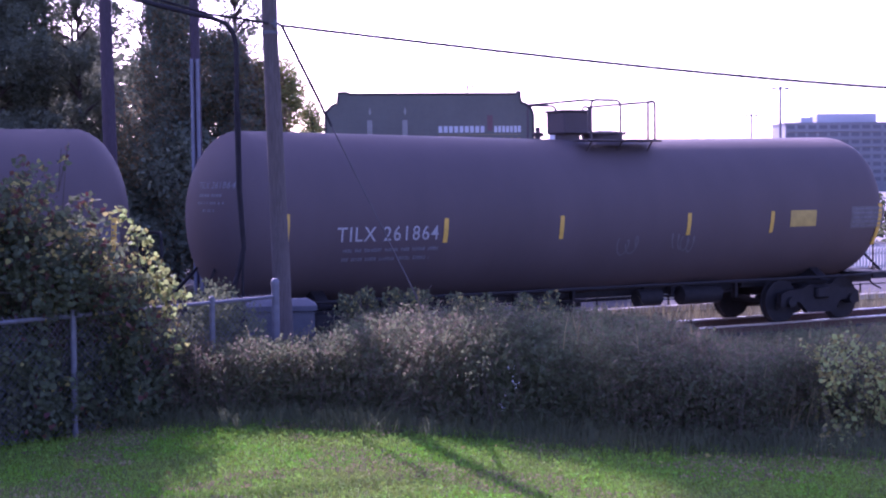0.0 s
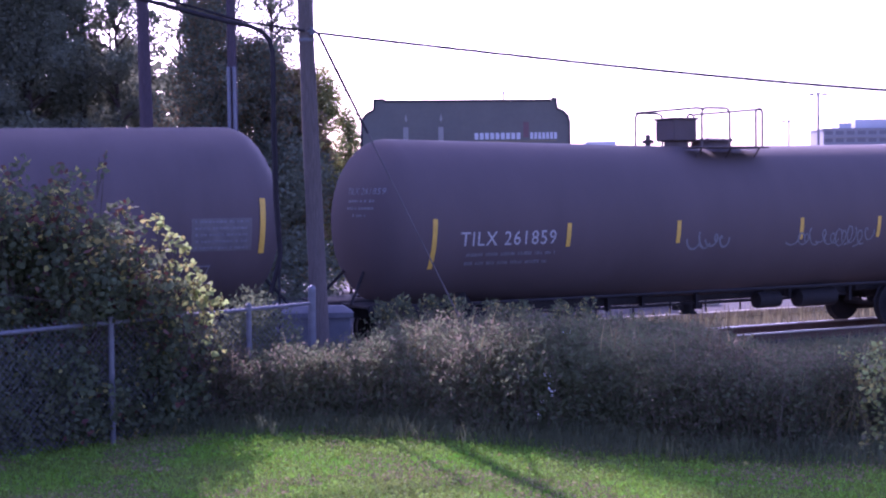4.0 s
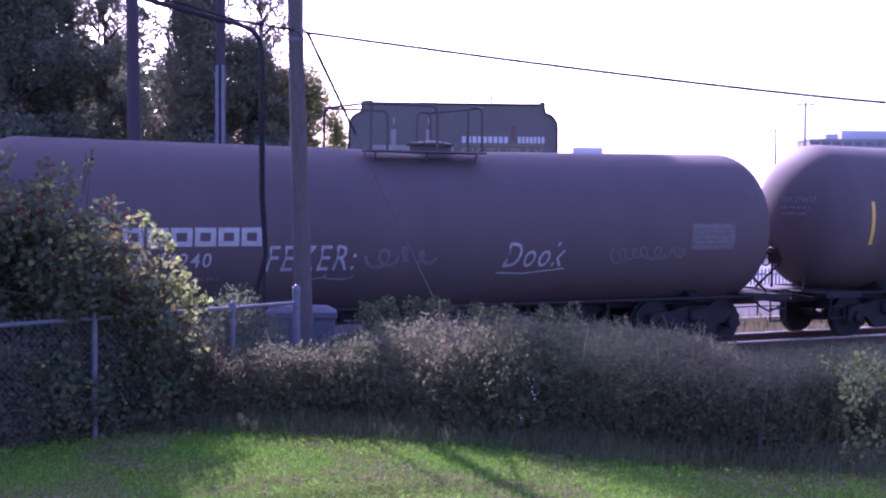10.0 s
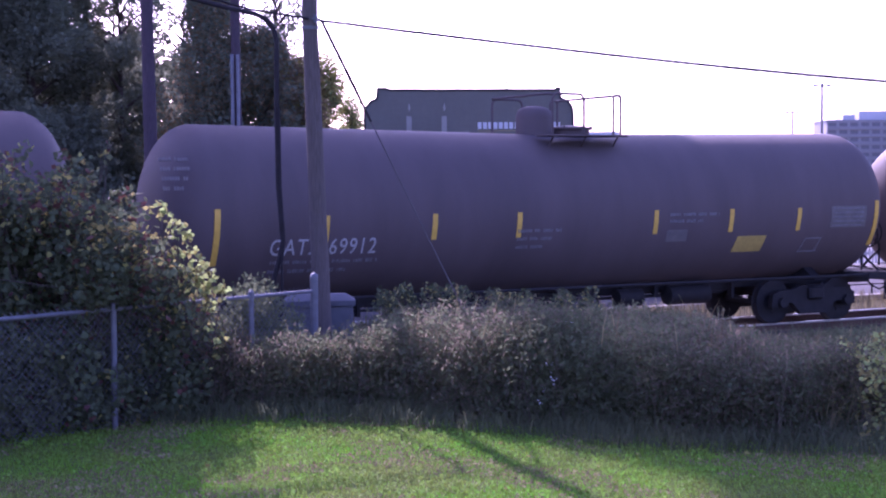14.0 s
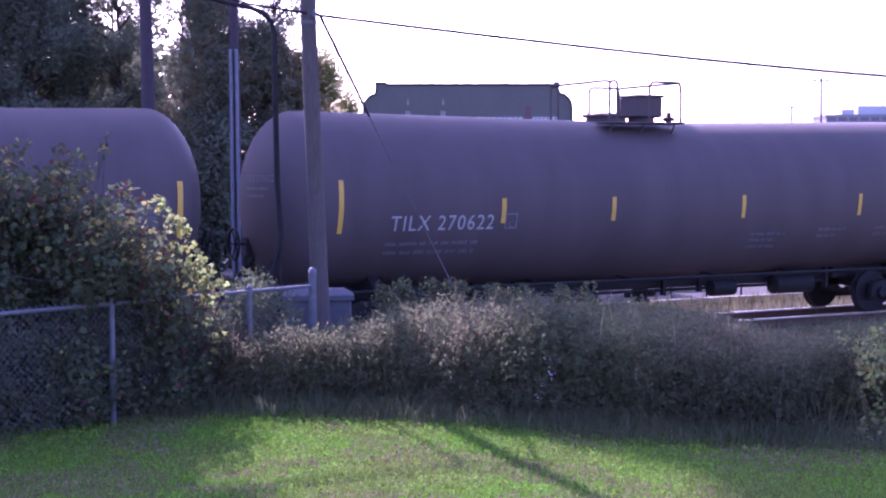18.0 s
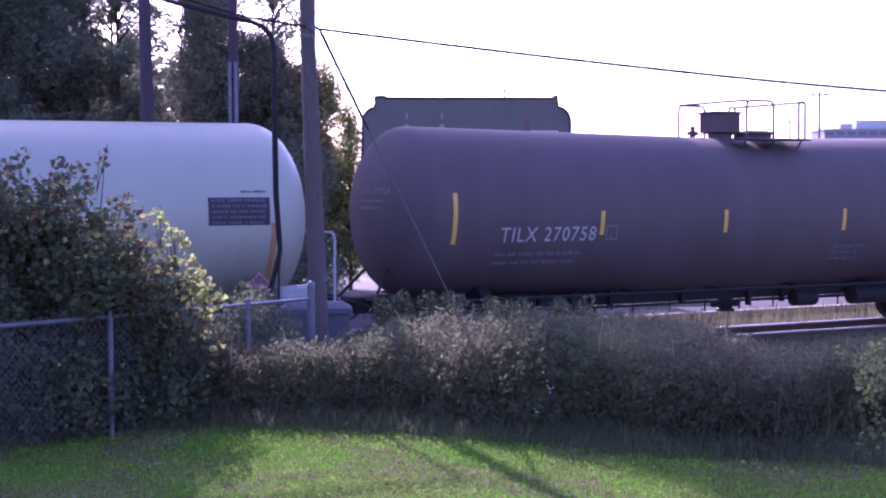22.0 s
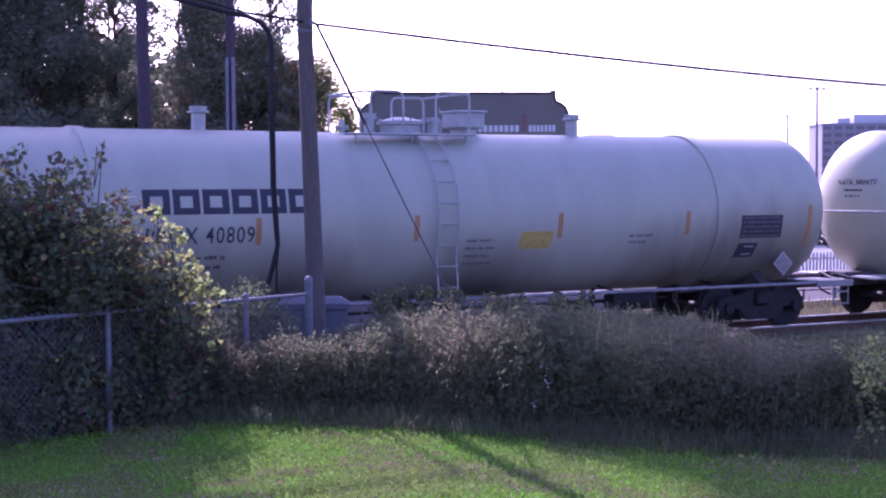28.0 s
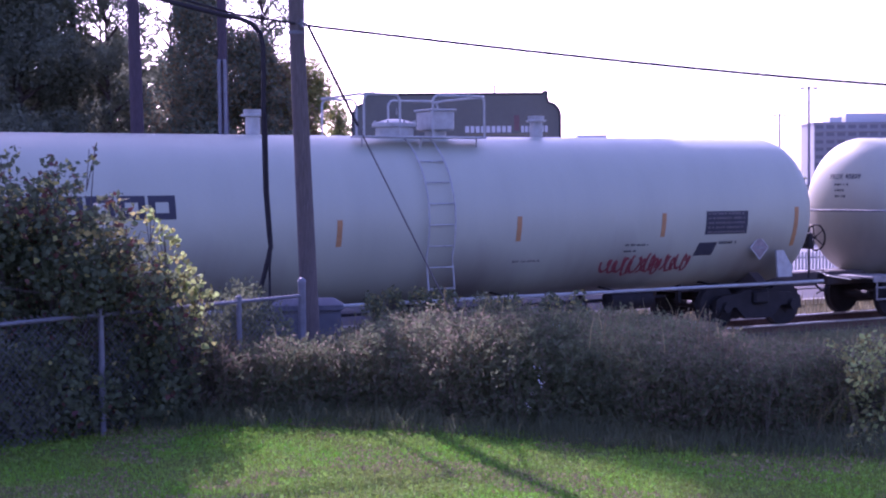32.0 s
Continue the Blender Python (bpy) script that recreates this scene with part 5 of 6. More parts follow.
    # a maker's name becomes plain bars
    for a, b in ((0.91, 2.30), (2.55, 3.36)):
        n = 9 if b < 2.5 else 7
        w = (b - a) / n
        for k in range(n):
            flat("name_bar", a + k * w, a + (k + 0.72) * w, 4.0, 4.19, PRINT_W)
    flat("rule", 0.91, 3.33, 3.93, 3.955, GOLD)
    flat("rule", 0.91, 3.33, 3.38, 3.40, GOLD)
    flat("emblem", 2.34, 2.5, 4.05, 4.5, EMBLEM, "faded red emblem")
    for body, x0, x1, z0, z1, m, sl, rise in (("BIRTHDAY", 0.90, 3.32, 3.46, 3.86, GOLD, 0, 0), ("Made to share.", 1.12, 3.15, 2.97, 3.27, PRINT_W, 0.25, 0.04)):
        pts, faces = lettering(body, x1 - x0, z1 - z0, sl, 0.02)
        part("lettering", Shape().add([(X(x0 + a), -0.016, Z(z0 + b + rise * a)) for a, b in pts], faces), m, g, "printed slogan", soft=False)
    for x in (-1.15, 0.65, 2.45):
        part("column", Shape().box(X(x) - 0.09, X(x) + 0.09, 0.25, 0.43, 0, Z(4.6), 0.01), STEEL_D, g, "dark steel column")
    part("catwalk", Shape().box(X(-2.3), X(3.6), -0.6, 0.1, Z(1.52), Z(1.58), 0.01), STEEL_D, g, "narrow service walkway")
    part("catwalk_rail", Shape().tube([(X(-2.3), -0.6, Z(1.78)), (X(3.6), -0.6, Z(1.78))], 0.03, 6), STEEL_D, g)
    for x in (-1.9, -0.4, 1.1, 2.6):
        part("catwalk_arm", Shape().tube([(X(x), 0.3, Z(1.45)), (X(x), -0.58, Z(1.5))], 0.04, 6), STEEL_D, g)


billboard()


def far_lamps():
    for x, y, top, s in ((45.0, 180.0, 13.9, 1.0), (53.0, 230.0, 12.95, 1.0), (9.25, 230.0, 17.75, 1.0)):
        g = thing("floodlight_mast", "thin pale steel mast with a ring of floodlights", "light mast", "distant light masts", Matrix.Translation((x, y, -0.6)))
        part("shaft", Shape().tube([(0, 0, 0), (0, 0, top + 0.5)], [0.2, 0.13], 10), GALV, g)
        part("crown", Shape().box(-0.16, 0.16, -0.2, 0.2, top + 0.3, top + 0.75, 0.05), GALV, g)
        for a, b in ((-1.05, -0.5), (0.5, 1.05)):
            part("floodlight", Shape().box(a, b, -0.3, 0.3, top + 0.38, top + 0.62, 0.08), GALV, g)
        part("arm", Shape().tube([(-1.0, 0, top + 0.52), (1.0, 0, top + 0.52)], 0.04, 6), GALV, g)


far_lamps()


def tower(label, x0, x1, y, depth, top, storeys, cols, wall, roof_blocks=(), base=-0.6):
    g = thing("apartment_building", label, "building", "distant buildings", Matrix.Translation((0, y, base)))
    H = top - base
    part("wall", Shape().box(x0, x1, 0, depth, 0, H), wall, g, soft=False)
    part("roof", Shape().box(x0 - 0.3, x1 + 0.3, -0.3, depth, H, H + 0.6), FACADE, g, soft=False)
    for a, b, h in roof_blocks:
        part("penthouse", Shape().box(a, b, 2, depth * 0.6, H + 0.6, H + h), FACADE_L, g, soft=False)
    dz, dx = H / storeys, (x1 - x0) / cols
    win = Shape().box(-dx * 0.36, dx * 0.36, -0.06, 0.05, 0, dz * 0.5).mesh("window", GLASS_D)
    slab = Shape().box(x0, x1, -0.7, 0.0, 0, dz * 0.28).mesh("balcony", wall)
    for j in range(storeys):
        z = dz * (j + 0.38)
        if z < 2.5:
            continue
        b = part("balcony", slab, None, g)
        b.location = (0, 0, dz * j)
        for i in range(cols):
            w = part("window", win, None, g)
            w.location = (x0 + dx * (i + 0.5), 0, z)


tower("long grey apartment tower with rows of balconies and rooftop blocks", 126.7, 185, 500, 18, 22.0, 9, 16, FACADE, ((132.5, 136.5, 2.4), (137.9, 158, 3.6)))
tower("pale concrete apartment block seen between the cars", 33.5, 47, 400, 14, 12.9, 6, 7, FACADE_L, ((38.2, 46.2, 2.9),))
tower("low grey apartment block beyond the paving", 59.5, 78, 400, 14, 11.2, 5, 8, FACADE, ((60.1, 63, 1.4), (66.5, 69, 1.4)))


def yard():
    # concrete kerb and a low white picket rail along the far side
    g = solo("kerb", Shape().box(-40, 60, -0.12, 0.12, -0.3, 0.06, 0.015), CONCRETE, "long weathered concrete kerb beyond the track", "kerb", kind="structure", at=Matrix.Translation(on_track(0, 3.75, -0.02)) @ pose(0, 0, 0, 0, 0, math.degrees(TH)))
    bar = Shape().plate([(-0.3, -0.1), (0.3, -0.1), (0.27, 0.12), (0.16, 0.2), (0.13, 0.42), (0.08, 0.47), (-0.08, 0.47), (-0.13, 0.42), (-0.16, 0.2), (-0.27, 0.12)], -1.22, 1.22).turned(pose(0, 0, 0, 0, 0, 90))
    solo("road_barrier", bar, BUFF, "pale weathered concrete road barrier beyond the track", "barrier", at=pose(5.95, 39.3, ground_z(5.95, 39.3), 0, 0, 10))
    # thin posts with one rail between the track and the kerb
    post = thing("post_and_rail", "low dark steel post-and-rail guard beyond the track", "fence", at=Matrix.Translation(on_track(12, 4.5, -0.1)) @ pose(0, 0, 0, 0, 0, math.degrees(TH)))
    pm = Shape().tube([(0, 0, -0.3), (0, 0, 0.36)], 0.025, 6).mesh("post", STEEL_D, True)
    for i in range(22):
        part("post", pm, None, post).location = (-9 + i * 1.1, 0, 0)
    part("rail", Shape().tube([(-9, 0, 0.33), (14.1, 0, 0.33)], 0.018, 6), STEEL_D, post)
    rail = thing("picket_fence", "low white picket fence beyond the railway", "fence", at=Matrix.Translation(on_track(27.4, 13.0, -0.2)) @ pose(0, 0, 0, 0, 0, math.degrees(TH)))
    pk = Shape().plate([(-0.04, -0.1), (0.04, -0.1), (0.04, 0.85), (0, 0.92), (-0.04, 0.85)], -0.012, 0.012).mesh("picket", STEEL_W)
    for z in (0.2, 0.65):
        part("rail", Shape().box(-9, 14, 0.014, 0.05, z, z + 0.07), STEEL_W, rail)
    for i in range(150):
        p = part("picket", pk, None, rail)
        p.location = (-8.9 + i * 0.153, 0, 0)
    for x, m, label, h in ((1.6, CARDARK, "dark parked van beyond the poster board", 1.75), (-2.6, CARPAINT, "white parked car beyond the poster board", 1.4)):
        car = thing("parked_car", label, "car", "parked cars", pose(x + 0.4, 63.0, -0.62, 0, 0, 8))
        L = 2.25
        body = Shape().plate([(-L, 0.3), (-L, 0.75), (-L * 0.93, 0.86), (-L * 0.45, 0.95), (-L * 0.22, h), (L * 0.62, h), (L * 0.9, 0.95), (L, 0.85), (L, 0.3)], -0.85, 0.85)
        part("body", body, m, car)
        part("window", Shape().plate([(-L * 0.36, 0.98), (-L * 0.17, h - 0.1), (L * 0.58, h - 0.1), (L * 0.78, 0.98)], -0.86, -0.85), GLASS_D, car, "dark side glass")
        for wx in (-L * 0.62, L * 0.62):
            for wy in (-0.86, 0.68):
                w = part("wheel", Shape().lathe([(0, 0.1), (0, 0.3), (0.03, 0.32), (0.15, 0.32), (0.18, 0.3), (0.18, 0.1)], "y", 20, (wx, wy, 0.32)), RUBBER, car)


yard()

# ---- plants ----
def mesh_np(name, v, f, material, soft=False):
    v, f = np.asarray(v, np.float32), np.asarray(f, np.int32)
    me = bpy.data.meshes.new(name)
    me.vertices.add(len(v))
    me.vertices.foreach_set("co", v.ravel())
    k = f.shape[1]
    me.loops.add(f.size)
    me.loops.foreach_set("vertex_index", f.ravel())
    me.polygons.add(len(f))
    me.polygons.foreach_set("loop_start", np.arange(len(f), dtype=np.int32) * k)
    me.update(calc_edges=True)
    me.materials.append(material)
    return me


def leaves(rng, centres, size, spread=0.5, up=0.3, fold=0.25, wide=(0.26, 0.4)):
    """One pointed, slightly folded leaf of four corners at each centre."""
    n = len(centres)
    d = rng.normal(size=(n, 3))
    d[:, 2] = d[:, 2] * spread - up
    d /= np.linalg.norm(d, axis=1)[:, None]
    s = rng.normal(size=(n, 3))
    s -= d * (s * d).sum(1)[:, None]
    s /= np.linalg.norm(s, axis=1)[:, None]
    nrm = np.cross(d, s)
    L = size * rng.uniform(0.6, 1.3, n)[:, None]
    w = L * rng.uniform(*wide, n)[:, None]
    c = np.asarray(centres)
    a = c - d * L * 0.5
    t = c + d * L * 0.5
    l = c - s * w + nrm * w * fold
    r = c + s * w + nrm * w * fold
    v = np.stack([a, l, t, r], 1).reshape(-1, 3)
    return v, np.arange(4 * n).reshape(-1, 4)


def broad_leaves(rng, centres, size):
    """Broad hanging leaves with shoulders, folded along the midrib."""
    n = len(centres)
    d = rng.normal(size=(n, 3)) * (0.8, 0.8, 0.5) + (0, -0.1, -0.45)
    d /= np.linalg.norm(d, axis=1)[:, None]
    s = rng.normal(size=(n, 3))
    s -= d * (s * d).sum(1)[:, None]
    s /= np.linalg.norm(s, axis=1)[:, None]
    nrm = np.cross(d, s)
    L = size * rng.uniform(0.55, 1.25, n)[:, None]
    w = L * rng.uniform(0.3, 0.48, n)[:, None]
    fold = w * rng.uniform(0.1, 0.5, n)[:, None]
    c = np.asarray(centres)
    base, tip = c - d * L * 0.5, c + d * L * 0.5
    l1, l2 = c - d * L * 0.28 - s * w + nrm * fold, c + d * L * 0.16 - s * w * 0.72 + nrm * fold * 0.7
    r1, r2 = c - d * L * 0.28 + s * w + nrm * fold, c + d * L * 0.16 + s * w * 0.72 + nrm * fold * 0.7
    v = np.stack([base, l1, l2, tip, r2, r1], 1).reshape(-1, 3)
    i = np.arange(n)[:, None] * 6
    return v, np.concatenate([i + [0, 1, 2, 3], i + [0, 3, 4, 5]], 0)


def in_clumps(rng, clumps, per, flat=1.0):
    out = []
    for (x, y, z, r) in clumps:
        k = int(per * r * r)
        p = rng.normal(size=(k, 3))
        p /= np.linalg.norm(p, axis=1)[:, None]
        p *= (rng.uniform(0.15, 1.0, k) ** 0.45)[:, None] * r
        p[:, 2] *= flat
        out.append(p + (x, y, z))
    return np.concatenate(out)


def tree(name, label, x, y, h, trunk_h, r, seed, leaf, per=260, size=0.3, shape=1.0, gaps=0.0, material2=None, tall=0.35, low=0.1, stout=1.0, dense=1.0):
    rng = np.random.default_rng(seed)
    z0 = ground_z(x, y)
    g = thing(name, label, "tree", "trees behind the train", Matrix.Translation((x, y, z0)))
    tr = Shape().tube([(0, 0, -0.2), (0.05, 0, h * 0.35), (-0.05, 0.05, h * 0.7), (0.02, 0, h * 0.96)], [0.02 * h * stout, 0.015 * h * stout, 0.008 * h * stout, 0.01], 10)
    part("trunk", tr, BARK, g)
    clumps, limbs = [], Shape()
    nb = int((14 + r * 10) * dense)
    for i in range(nb):
        k = (i + rng.uniform()) / nb
        z = h * (low + (1 - low) * k)
        prof = math.sin(math.pi * min(1, (k * 0.85 + 0.15))) ** 0.6 * (1 - 0.35 * k * shape)
        rad = r * prof * rng.uniform(0.3, 0.95)
        a = rng.uniform(0, 2 * math.pi)
        if rng.uniform() < gaps:
            continue
        c = (rad * math.cos(a), rad * math.sin(a), z)
        clumps.append((*c, r * rng.uniform(0.25, 0.5) * (1.0 if gaps == 0 else 0.75)))
        limbs.tube([(0, 0, max(0.3, z - rad * tall - 0.3)), (c[0] * 0.5, c[1] * 0.5, z - rad * 0.2), c], [0.05, 0.03, 0.012], 5)
        # a small loose spray beyond the mass breaks the outline
        a += rng.uniform(-0.6, 0.6)
        e = r * prof * rng.uniform(0.95, 1.22)
        clumps.append((e * math.cos(a), e * math.sin(a), z + r * rng.uniform(-0.1, 0.3), r * rng.uniform(0.08, 0.17)))
        limbs.tube([c, clumps[-1][:3]], [0.012, 0.005], 4)
    tagged(part("branchwork", limbs, BARK, g), kind="stuff")
    v, f = leaves(rng, rng.permutation(in_clumps(rng, clumps, per)), size)
    half = len(f) * 2 // 3
    tagged(part("crown", mesh_np("crown", v[:half * 4], f[:half], leaf), None, g), kind="stuff")
    tagged(part("crown", mesh_np("crown", v[half * 4:], f[half:] - half * 4, material2 or leaf), None, g), kind="stuff")


tree("tree", "tall dense dark green tree behind the train", -12.6, 45.5, 11.5, 1, 3.0, 1, TREELEAF, 1700, 0.11, low=0.2, dense=1.5)
tree("tree", "tall dense dark green tree behind the train", -16.8, 44.5, 12.5, 1, 3.4, 2, TREELEAF, 1800, 0.12, low=0.25)
tree("tree", "slender airy poplar with sky showing through", -10.1, 46.5, 12.8, 2, 1.8, 3, TREELEAF, 1700, 0.1, low=0.2, gaps=0.05, stout=0.35, dense=1.7)
tree("tree", "broad dark green tree with reddish leaves", -7.0, 45.0, 8.9, 1, 2.1, 4, TREELEAF, 2600, 0.1, material2=TREELEAF_Y)
tree("tree", "slender airy poplar with sky showing through", -7.7, 48.5, 11.5, 2, 1.4, 5, TREELEAF, 1300, 0.1, gaps=0.35, low=0.45, stout=0.4)
tree("tree", "slender airy poplar with sky showing through", -8.7, 50.0, 11.5, 2, 1.4, 15, TREELEAF, 900, 0.13, gaps=0.2, low=0.2, stout=0.4)
tree("tree", "dark green tree beside the poster board", -5.5, 45.0, 7.4, 1, 1.7, 6, TREELEAF, 2400, 0.1, material2=TREELEAF_Y)
tree("tree", "airy dark tree with sky showing through", -5.45, 48.0, 11.0, 1, 1.25, 16, TREELEAF, 1300, 0.1, gaps=0.1, low=0.45, stout=0.35, dense=1.7)
tree("tree", "small yellowing tree beside the poster board", -4.5, 45.5, 6.8, 1, 1.3, 7, TREELEAF_Y, 1300, 0.14, material2=LEAF_Y)
tree("tree", "small yellowing tree beside the poster board", -3.9, 46.5, 6.8, 1, 1.35, 8, LEAF_Y, 1500, 0.09, material2=LEAF_G, dense=2.0, stout=0.5)
tree("tree", "low airy yellow-green tree beside the poster board", -2.95, 46.9, 5.6, 1, 1.1, 18, LEAF_G, 1300, 0.09, material2=LEAF_Y, dense=1.8, stout=0.5)
tree("tree", "slender airy poplar with sky showing through", -10.7, 48.5, 12.5, 2, 1.2, 19, TREELEAF, 1500, 0.1, gaps=0.1, low=0.4, stout=0.35, dense=1.4)
# added trees with crowns above the view, placed to shade the train and the weeds
tree("tree", "very tall spreading tree, crown out of view, added to shade the railway", -8.0, 50.0, 21.0, 1, 4.3, 91, TREELEAF, 230, 0.45, low=0.55, gaps=0.12, stout=0.35)
tree("tree", "very tall spreading tree, crown out of view, added to shade the railway", -13.5, 48.0, 22.0, 1, 4.2, 92, TREELEAF, 230, 0.45, low=0.5, gaps=0.12, stout=0.35)
tree("tree", "very tall spreading tree, crown out of view, added to shade the railway", -19.5, 46.0, 22.0, 1, 4.2, 93, TREELEAF, 230, 0.45, low=0.5, gaps=0.12, stout=0.35)


# slim added trees; their unseen crowns shape the shade on lawn and train
tree("tree", "very tall slim tree, crown out of view, added to shade the lawn", -16.0, 46.0, 34.0, 1, 1.75, 87, TREELEAF, 900, 0.4, low=0.45, shape=0.2, stout=0.25, dense=2.0)
for x, seed in ((-10.3, 88), (-7.3, 89), (-4.6, 90)):
    tree("tree", "very tall slim tree, crown out of view, added to shade lawn and railway", x, 51.5, 33.0, 1, 2.3, seed, TREELEAF, 300, 0.42, low=0.45, shape=0.3, stout=0.3)
for i, (x, h) in enumerate(((-11.2, 21.6), (-14.9, 21.6), (-18.8, 31.0), (-22.5, 31.0), (-26.5, 30.0))):
    tree("tree", "very tall slim tree, crown out of view, added to shade lawn and railway", x, 46.5 - 0.3 * i, h, 1, 2.5, 94 + i, TREELEAF, 330, 0.42, low=0.5, stout=0.3)


def undergrowth():
    rng = np.random.default_rng(30)
    cl = [(rng.uniform(-21, -3.6), rng.uniform(42.5, 49), rng.uniform(-0.3, 3.9), rng.uniform(0.7, 1.3)) for _ in range(190)]
    v, f = leaves(rng, in_clumps(rng, cl, 1000), 0.13)
    solo("thicket", mesh_np("thicket", v, f, TREELEAF), None, "dark leafy thicket under the trees behind the train", "shrubs", kind="stuff")
    cl = [(rng.uniform(-23, -8.4), rng.uniform(52, 58), rng.uniform(0, 7.0), rng.uniform(1.0, 1.7)) for _ in range(120)]
    v, f = leaves(rng, in_clumps(rng, cl, 110), 0.42)
    solo("woods", mesh_np("woods", v, f, TREELEAF), None, "shaded woods behind the nearer trees", "trees", kind="stuff")
    cl = [(rng.uniform(-2.4, 0.6), rng.uniform(46.5, 50), rng.uniform(-0.3, 0.9), rng.uniform(0.3, 0.65)) for _ in range(34)]
    v, f = leaves(rng, in_clumps(rng, cl, 420), 0.16)
    solo("bush", mesh_np("bush", v, f, LEAF), None, "green bush under the poster board", "bush", kind="stuff")
    cl = [(rng.uniform(-8, 46), rng.uniform(75, 79), rng.uniform(-0.4, 2.3), rng.uniform(0.6, 1.1)) for _ in range(260)]
    v, f = leaves(rng, in_clumps(rng, cl, 130), 0.3)
    solo("hedge", mesh_np("hedge", v, f, LEAF), None, "grey-green hedge at the far edge of the paving", "hedge", kind="stuff")
    # dry grass beyond the track
    n = 5000
    s, q = rng.uniform(-8, 34, n), rng.uniform(2.2, 3.6, n)
    base = np.array([TRACK0 + AX * a + NX * b for a, b in zip(s, q)])
    base[:, 2] = [ground_z(p[0], p[1]) for p in base]
    v, f = blades(rng, base, 0.16, 0.42, 0.018, 0.25)
    solo("dry_grass", mesh_np("dry_grass", v, f, DRYGRASS), None, "sunlit dry straw-coloured grass beyond the track", "grass", kind="stuff")


def blades(rng, base, h0, h1, w, lean):
    """Bent blades of two faces each."""
    n = len(base)
    h = rng.uniform(h0, h1, n)[:, None]
    a = rng.uniform(0, 2 * math.pi, n)
    side = np.stack([np.cos(a), np.sin(a), np.zeros(n)], 1) * w / 2
    b = rng.uniform(0, 2 * math.pi, n)
    d = np.stack([np.cos(b), np.sin(b), np.zeros(n)], 1) * (rng.uniform(0.2, 1, n)[:, None] * lean) * h
    up = np.array([0, 0, 1.0])
    v = np.stack([base - side, base + side, base + side * 0.8 + up * h * 0.55 + d * 0.35, base - side * 0.8 + up * h * 0.55 + d * 0.35, base + up * h + d + side * 0.15, base + up * h + d - side * 0.15], 1).reshape(-1, 3)
    i = np.arange(n)[:, None] * 6
    return v, np.concatenate([i + [0, 1, 2, 3], i + [3, 2, 4, 5]], 0)


undergrowth()


def bed_edge(x):
    """Where the weeds begin, as a distance ahead."""
    return float(np.interp(x, (-8, -4, -3.2, -2.2, -1.2, -0.4, 0.6, 1.2, 1.8, 2.4, 3.2, 4.5, 8), (15.2, 15.2, 15.4, 15.5, 15.45, 15.15, 14.7, 14.3, 14.0, 13.8, 13.6, 13.3, 13.0)))


